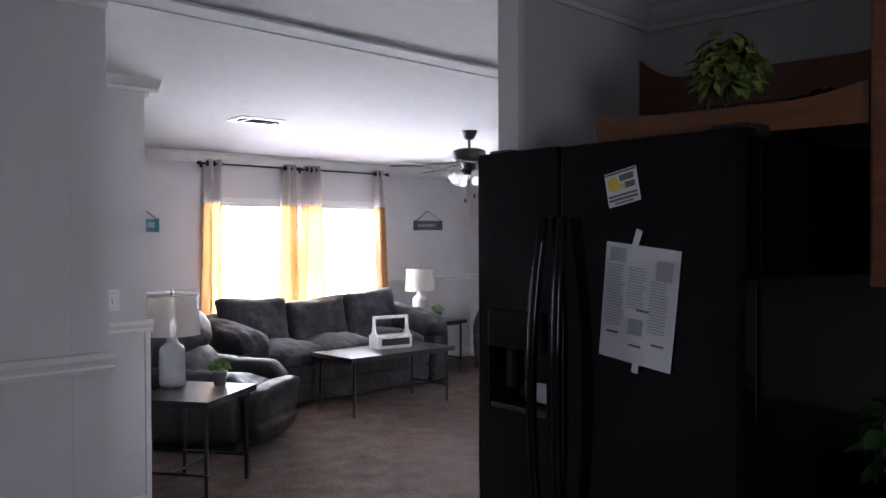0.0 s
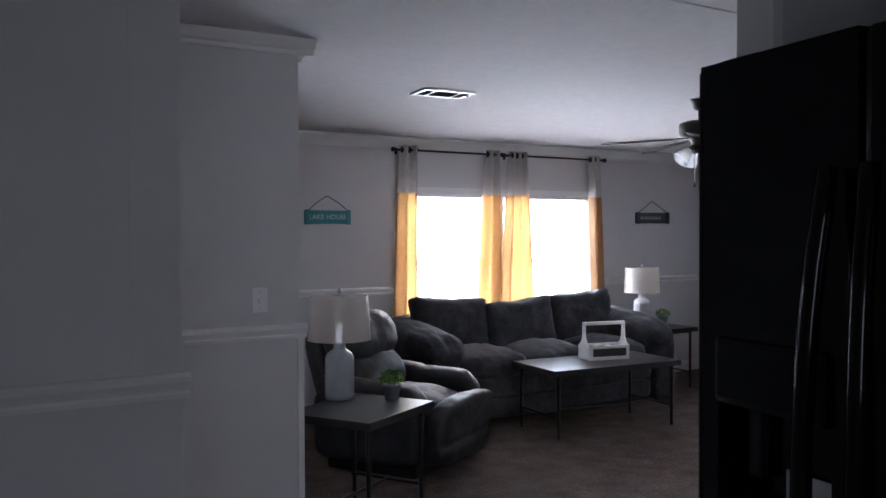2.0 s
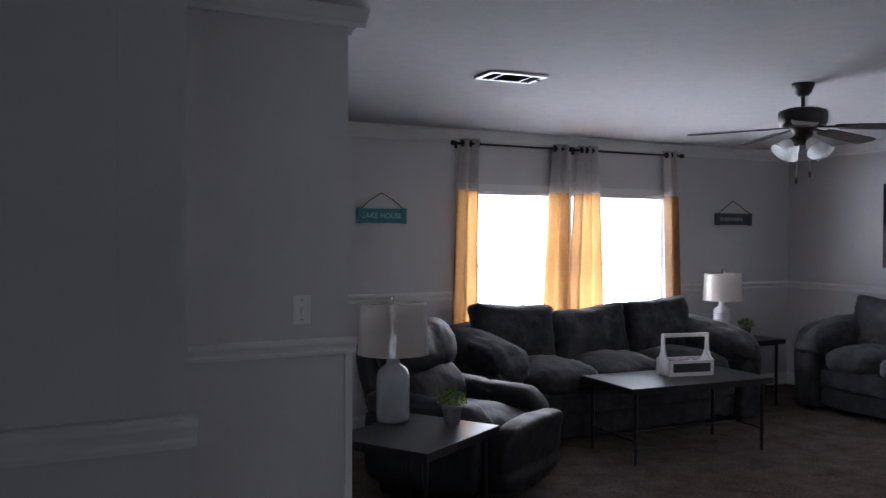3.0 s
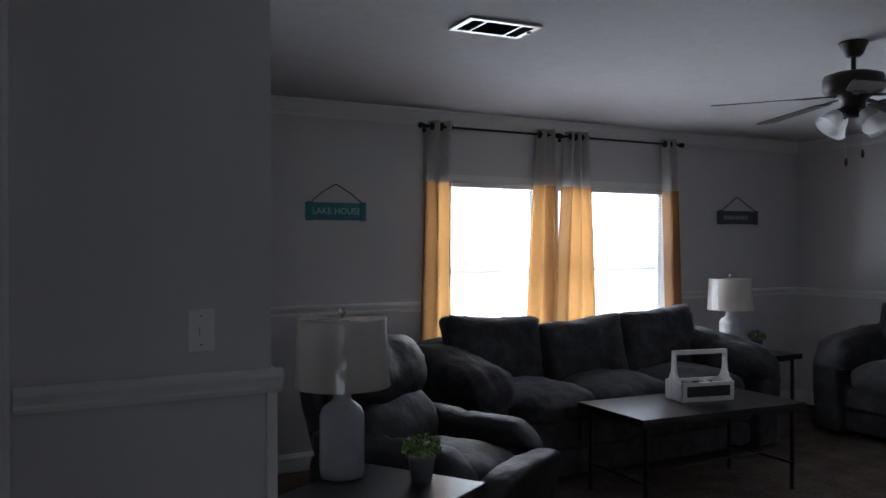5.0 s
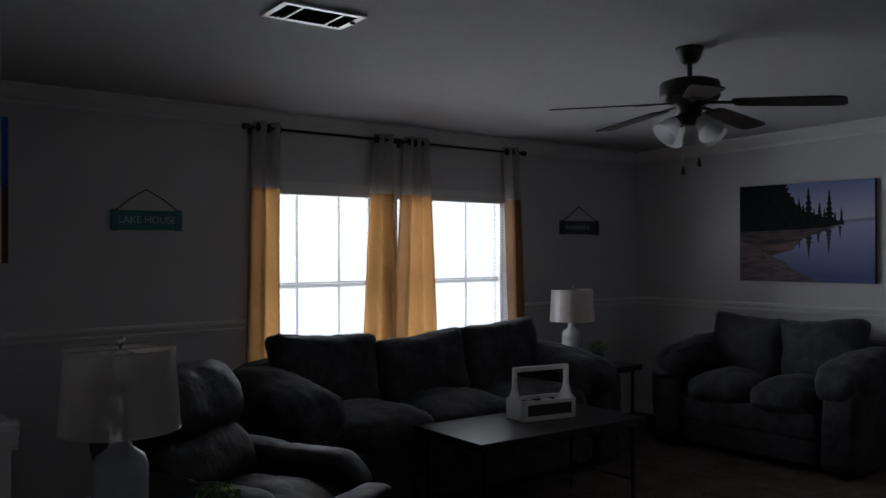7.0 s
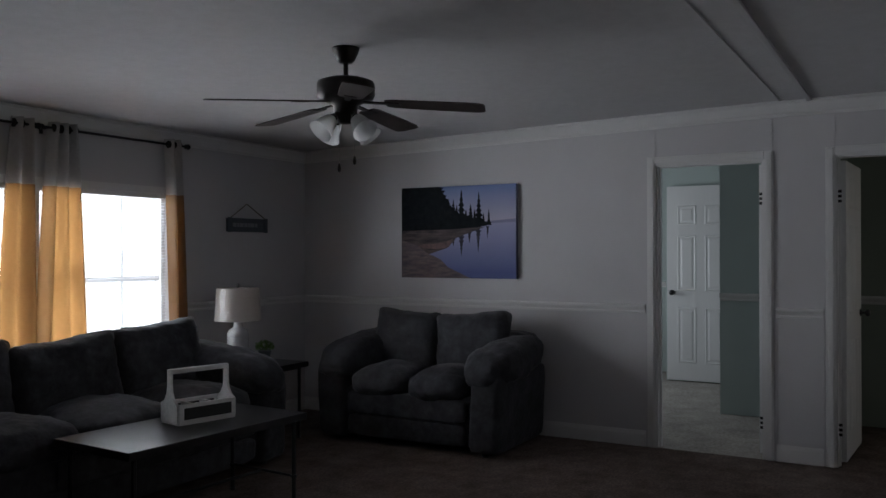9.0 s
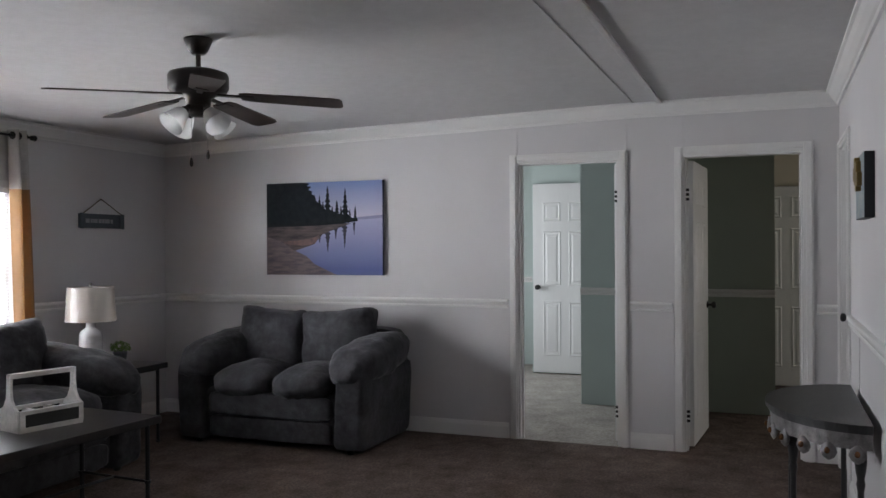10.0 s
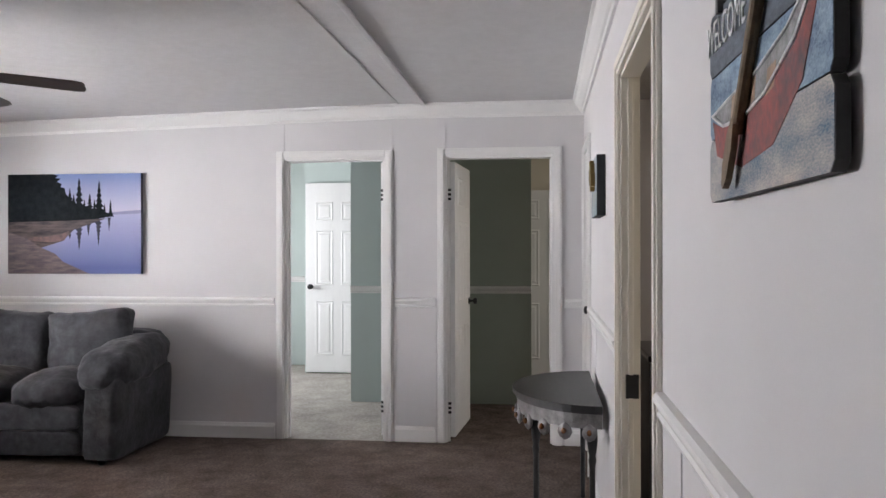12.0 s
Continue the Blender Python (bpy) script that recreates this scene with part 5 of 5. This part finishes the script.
def console(m):
    c = thing("console_table", "half-moon distressed black console table with carved silvered apron", "console table", "", m)
    r, h = 0.55, 0.685

    def half(rr, z0, z1, y0=0.0):
        bm = bmesh.new()
        pts = [(rr * math.cos(math.pi * k / 28), y0 + rr * 0.74 * math.sin(math.pi * k / 28)) for k in range(29)]
        lo, hi = [[bm.verts.new((x, y, z)) for x, y in pts] for z in (z0, z1)]
        for k in range(29):
            j = (k + 1) % 29
            bm.faces.new((lo[k], lo[j], hi[j], hi[k]))
        bm.faces.new(list(reversed(lo)))
        bm.faces.new(hi)
        return bm

    part("tabletop", half(r, h - 0.022, h), M_CONS, c, "scuffed half-round top")
    part("moulding", half(r - 0.015, h - 0.038, h - 0.022), M_CONS, c)
    part("apron", half(r - 0.03, h - 0.105, h - 0.038), M_CARVE, c)
    for k in range(11):
        a = math.pi * (k + 0.5) / 11
        x, y = (r - 0.028) * math.cos(a), (r - 0.028) * 0.74 * math.sin(a)
        bm = turned([(0.002, -0.062), (0.016, -0.050), (0.024, -0.028), (0.020, -0.006), (0.010, 0.008), (0.003, 0.014)], 10)
        moved(bm, Matrix.Translation((x, y, h - 0.10)) @ Matrix.Rotation(a, 4, "Z") @ Matrix.Diagonal((0.6, 1.5, 1, 1)))
        d = part("carved_drop", bm, M_CARVE, c, "", True)
        bm = turned([(0.002, -0.014), (0.010, -0.008), (0.012, 0.0), (0.008, 0.010), (0.002, 0.014)], 10)
        part("bead", moved(bm, Matrix.Translation((x + 0.016 * math.cos(a), y + 0.016 * math.sin(a), h - 0.12))), M_BEAD, d, "amber glass bead", True)
    leg = [(0.010, 0.0), (0.016, 0.01), (0.012, 0.03), (0.014, 0.10), (0.013, 0.40), (0.018, 0.43), (0.014, 0.45), (0.020, 0.48), (0.024, 0.52), (0.022, h - 0.105)]
    for x, y in ((-0.46, 0.04), (0.46, 0.04), (-0.25, 0.29), (0.25, 0.29)):
        part("leg", turned(leg, 14, at=(x, y, 0)), M_CONS, c, "", True)
    return c


console(pose(6.57, SY + 0.030, 0))
lt = thing("strike_plate", "black strike plate on the white door jamb", "strike plate", "strike plates", pose(D3[1] - 0.0185, SY - 0.04, 0.86))
part("plate", boxed(-0.012, 0.0, -0.024, 0.024, -0.045, 0.045, 0.004), M_BLACKP, lt)
lt = thing("strike_plate", "black strike plate on the white door jamb", "strike plate", "strike plates", pose(DB[1] - 0.0185, HY + 0.015, 0.94))
part("plate", boxed(-0.003, 0.0, -0.010, 0.045, -0.035, 0.035, 0.001), M_BLACKP, lt)
dryer = thing("clothes_dryer", "black clothes dryer standing in the utility room", "dryer", "", pose(6.48, 1.70, 0))
part("cabinet", boxed(-0.33, 0.33, -0.33, 0.33, 0.03, 0.86, 0.012), M_BLACKP, dryer)
part("top_panel", boxed(-0.335, 0.335, -0.335, 0.335, 0.862, 0.89, 0.010), M_BLACK, dryer)
part("console_panel", boxed(-0.33, 0.33, -0.34, -0.28, 0.892, 1.00, 0.012), M_BLACKP, dryer)
for x in (-0.28, 0.28):
    for y in (-0.28, 0.28):
        part("foot", turned([(0.02, 0.0), (0.024, 0.004), (0.018, 0.029)], 12, at=(x, y, 0)), M_BLACKP, dryer)
panel_door("door_3", 0.72, 2.11, pose(11.53, 4.40, 0, 0, 0, 90), "closed white six-panel door in the bedroom's far wall")
panel_door("door_4", 0.72, 2.0, pose(11.43, 2.85, 0, 0, 0, -90), "closed white six-panel door in the dark room's far wall")
panel_door("door_5", 0.61, 2.0, pose(D4[0] + 0.01, SY - 0.07, 0), "closed white six-panel door at the hall's end")
panel_door("door_6", 0.80, 2.0, pose(D3[0] + 0.03, SY - 0.12, 0, 0, 0, -92), "white six-panel door swung open into the utility room")

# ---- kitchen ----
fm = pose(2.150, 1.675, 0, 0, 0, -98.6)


def refrigerator(m):
    """Side-by-side doors towards -y, freezer on -x."""
    f = thing("refrigerator", "glossy black side-by-side refrigerator with ice dispenser and papers stuck on", "refrigerator", "", m)
    w, h = 0.873, 1.76
    part("body", boxed(-w / 2 + 0.004, w / 2 - 0.004, 0.075, 0.72, 0.02, h - 0.02, 0.006), M_BLACK, f)
    part("toe_grille", boxed(-w / 2 + 0.02, w / 2 - 0.02, 0.05, 0.10, 0.02, 0.10, 0.004), M_BLACKP, f)
    split = -0.112
    right = part("fridge_door", boxed(split + 0.004, w / 2, 0.0, 0.068, 0.11, h, 0.014), M_BLACK, f)
    left = bmesh.new()
    dx0, dx1, dz0, dz1 = -w / 2 + 0.045, split - 0.045, 1.02, 1.30
    for b in ((-w / 2, dx0, 0.11, h), (dx1, split - 0.004, 0.11, h), (dx0, dx1, 0.11, dz0), (dx0, dx1, dz1, h)):
        box(left, b[0], b[1], 0.0, 0.068, b[2], b[3])
    box(left, dx0, dx1, 0.06, 0.068, dz0, dz1)
    bmesh.ops.remove_doubles(left, verts=left.verts, dist=0.0001)
    ld = part("freezer_door", left, M_BLACK, f)
    part("door_edge", tube(bmesh.new(), (-w / 2 + 0.002, 0.008, 0.12), (-w / 2 + 0.002, 0.008, h - 0.01), 0.010), M_BLACK, ld)
    part("dispenser_panel", boxed(dx0, dx1, -0.012, 0.03, dz1 - 0.10, dz1 + 0.01, 0.012), M_BLACK, ld, "dispenser control panel")
    part("dispenser_tray", boxed(dx0, dx1, 0.002, 0.06, dz0, dz0 + 0.018, 0.004), M_BLACKP, ld)
    part("dispenser_lever", boxed(dx0 + 0.03, dx0 + 0.06, 0.035, 0.055, dz0 + 0.06, dz0 + 0.17, 0.006), M_BLACKP, ld, "black paddle")
    part("dispenser_label", boxed(dx1 - 0.135, dx1 - 0.02, 0.050, 0.0535, dz0 + 0.03, dz0 + 0.085), M_PAPER, ld, "white paper label")
    for x, s in ((split - 0.030, -1), (split + 0.038, 1)):
        pts = []
        for k in range(15):
            t = k / 14
            pts.append((x + s * 0.012 * math.sin(math.pi * t), -0.055 * math.sin(math.pi * min(max(t, 0.04), 0.96)) ** 0.45 - 0.005, 0.62 + 0.95 * t))
        part("handle", path_tube(pts, 0.015, 10), M_BLACK, right if s > 0 else ld, "long curved black handle", True)
    part("hinge_cover", boxed(w / 2 - 0.10, w / 2 - 0.01, 0.03, 0.13, h - 0.02, h + 0.012, 0.008), M_BLACKP, f)
    part("hinge_cover", boxed(-w / 2 + 0.01, -w / 2 + 0.10, 0.03, 0.13, h - 0.02, h + 0.012, 0.008), M_BLACKP, f)
    return f


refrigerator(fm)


def taped_sheet(m):
    p = thing("paper_sheet", "printed information sheet taped to the refrigerator door", "paper", "", m)
    bm = bmesh.new()
    nx, nz = 8, 10
    grid = [[bm.verts.new((-0.108 + 0.216 * i / nx, -0.0015 - 0.004 * math.sin(2.2 * i / nx + 1.3 * k / nz) ** 2, 0.279 * k / nz)) for i in range(nx + 1)] for k in range(nz + 1)]
    for k in range(nz):
        for i in range(nx):
            bm.faces.new((grid[k][i], grid[k][i + 1], grid[k + 1][i + 1], grid[k + 1][i]))
    part("sheet", bm, M_PAPER, p, "", True)

    def bar(nm, x0, x1, z0, z1, mat):
        b = bmesh.new()
        box(b, x0, x1, -0.0075, -0.0062, z0, z1)
        part(nm, b, mat, p)

    rng = random.Random(5)
    for c0 in (-0.095, -0.032, 0.034):
        for k in range(22):
            z = 0.225 - 0.0068 * k
            if c0 > 0 and k < 4:
                continue
            if c0 == -0.032 and 14 < k:
                continue
            bar("print_line", c0, c0 + 0.055 - rng.random() * 0.012, z, z + 0.0022, M_INK)
    bar("print_picture", -0.092, -0.045, 0.235, 0.268, M_INK)
    bar("print_picture", 0.048, 0.092, 0.205, 0.250, M_INK)
    bar("print_picture", -0.022, 0.020, 0.068, 0.105, M_INK)
    for x, z in ((-0.086, 0.062), (-0.015, 0.04), (0.05, 0.052), (0.0, 0.125)):
        bar("print_heading", x, x + 0.035, z, z + 0.005, M_INKD)
    for x, z, a in ((-0.02, 0.272, 14), (0.01, -0.02, 3)):
        part("tape", moved(boxed(-0.009, 0.009, -0.009, -0.0075, 0, 0.045), pose(x, 0, z, 0, a, 0)), M_PAPER, p)
    return p


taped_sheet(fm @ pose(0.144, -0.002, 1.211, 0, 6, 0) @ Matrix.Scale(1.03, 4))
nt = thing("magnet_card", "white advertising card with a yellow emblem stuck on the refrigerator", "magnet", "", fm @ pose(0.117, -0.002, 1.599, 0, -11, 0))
part("card", boxed(-0.05, 0.05, -0.002, 0, 0, 0.085), M_PAPER, nt)
part("border", boxed(-0.048, 0.048, -0.003, -0.002, 0.078, 0.083), M_INKD, nt)
part("emblem", moved(turned([(0.018, 0), (0.018, 0.001)], 20), Matrix.Translation((-0.025, -0.002, 0.055)) @ Matrix.Rotation(radians(90), 4, "X")), M_YEL, nt, "yellow emblem")
part("emblem_shaft", boxed(-0.015, 0.012, -0.003, -0.002, 0.040, 0.050), M_YEL, nt)
for x0, x1, z0, z1 in ((-0.004, 0.040, 0.058, 0.073), (0.010, 0.042, 0.038, 0.053), (-0.045, 0.045, 0.022, 0.027), (-0.045, 0.045, 0.012, 0.018), (-0.030, 0.030, 0.004, 0.008)):
    part("print_bar", boxed(x0, x1, -0.003, -0.002, z0, z1), M_INKD, nt)


def scalloped_rail(y0, y1, z, h, rise, x, thick, m_):
    """A plant-shelf rail along y whose ends curve upwards."""
    bm = bmesh.new()
    n = 24
    top, bot = [], []
    for i in range(n + 1):
        t = i / n
        e = max(0, 1 - t * 6) ** 2 * 0.6 + max(0, (t - 0.7) / 0.3) ** 2
        top.append((y0 + (y1 - y0) * t, z + h + rise * e))
        bot.append((y0 + (y1 - y0) * t, z))
    pts = bot + top[::-1]
    ends = [[bm.verts.new((xx, y, zz)) for y, zz in pts] for xx in (x, x + thick)]
    for side in ends:
        for i in range(n):
            bm.faces.new((side[i], side[i + 1], side[2 * n - i], side[2 * n + 1 - i]))
    for i in range(len(pts)):
        j = (i + 1) % len(pts)
        bm.faces.new((ends[0][i], ends[0][j], ends[1][j], ends[1][i]))
    return bm


cb = thing("bridge_cabinet", "cherry-stained oak cabinet over the refrigerator with a scalloped plant rail", "cabinet", "", pose(2.30, 0.14, 0))
part("top_board", boxed(0, 0.905, 0.91, 1.60, 1.78, 1.80), M_OAKH, cb)
part("front_rail", scalloped_rail(1.60, 0.908, 1.765, 0.065, 0.03, -0.02, 0.02, M_OAKH), M_OAKH, cb, "scalloped front rail")
part("back_rail", scalloped_rail(2.00, 0.91, 1.98, 0.12, 0.14, 0.885, 0.02, M_OAKH), M_OAKH, cb, "curved back rail")
uc = thing("upper_cabinet", "cherry-stained oak wall cabinet beside the refrigerator", "cabinet", "", pose(2.28, 0.14, 0))
part("body", boxed(0.0, 0.925, -0.9, 0.905, 1.41, 2.25, 0.003), M_OAK, uc)
for y0, y1 in ((0.38, 0.895), (-0.10, 0.33), (-0.55, -0.12)):
    d = bmesh.new()
    for b in ((y0, y0 + 0.06, 1.43, 2.22), (y1 - 0.06, y1, 1.43, 2.22), (y0 + 0.06, y1 - 0.06, 1.43, 1.53), (y0 + 0.06, y1 - 0.06, 2.16, 2.22)):
        box(d, -0.02, -0.002, *b, 0.003)
    box(d, -0.012, -0.002, y0 + 0.06, y1 - 0.06, 1.53, 2.16)
    part("door", d, M_OAK, uc)
bc = thing("base_cabinet", "cherry-stained oak base cabinet beside the refrigerator", "cabinet", "", pose(2.26, 0.14, 0))
part("body", boxed(0.02, 0.945, -0.9, 0.86, 0.0, 0.88, 0.003), M_OAK, bc)
ct = structure("worktop", boxed(2.23, 3.238, -0.76, 1.00, 0.882, 0.92, 0.006), material("dark_laminate", (0.05, 0.05, 0.055), 0.3, vary=0.3, scale=60), "dark laminate worktop")

LEAF = leaf_mesh("leaf", 0.058, 0.042, M_LEAF)
LEAFD = leaf_mesh("leaf", 0.065, 0.045, M_LEAFD)


def leafy_plant(m, rx, ry, rz, n, me, label, seed, pot=True):
    p = thing("leafy_plant", label, "plant", "kitchen plants", m)
    rng = random.Random(seed)
    if pot:
        part("pot", turned([(0.045, 0.0), (0.055, 0.01), (0.065, 0.09), (0.060, 0.10)], 18), M_POT, p, "", True)
    part("stem", tube(tube(bmesh.new(), (0, 0, 0.03), (0.01, 0.02, rz * 1.1), 0.004), (0, 0, 0.05), (-0.03, -0.03, rz), 0.003), M_LEAFD, p)
    for _ in range(n):
        a, b = rng.uniform(0, 2 * math.pi), rng.uniform(-0.5, 1)
        c = math.sqrt(1 - b * b)
        q = rng.uniform(0.45, 1.0)
        v = Vector((c * math.cos(a), c * math.sin(a), b))
        o = new("leaf", me)
        o.parent = p
        o.matrix_basis = Matrix.Translation((v.x * rx * q, v.y * ry * q, rz + v.z * rz * 0.85 * q)) @ pose(0, 0, 0, rng.uniform(-35, 35), rng.uniform(-10, 60), math.degrees(a) + rng.uniform(-50, 50)) @ Matrix.Scale(rng.uniform(0.7, 1.25), 4)
    return p


leafy_plant(pose(2.40, 1.425, 1.80), 0.062, 0.062, 0.135, 150, LEAF, "variegated ivy with yellow-green leaves standing above the refrigerator", 3, False)
leafy_plant(pose(2.78, 1.26, 1.80), 0.12, 0.22, 0.07, 80, LEAFD, "low dark trailing greenery on the plant shelf", 4, False)
leafy_plant(pose(2.78, 1.80, 1.80), 0.08, 0.10, 0.05, 40, LEAFD, "low dark greenery on the plant shelf", 6, False)
# The dark leaf mesh paints in the shade that this ivy stands in.
leafy_plant(pose(2.32, 0.94, 0.92), 0.12, 0.12, 0.15, 110, LEAFD, "variegated ivy trailing over the dark worktop, leaves darkened for shade", 5)
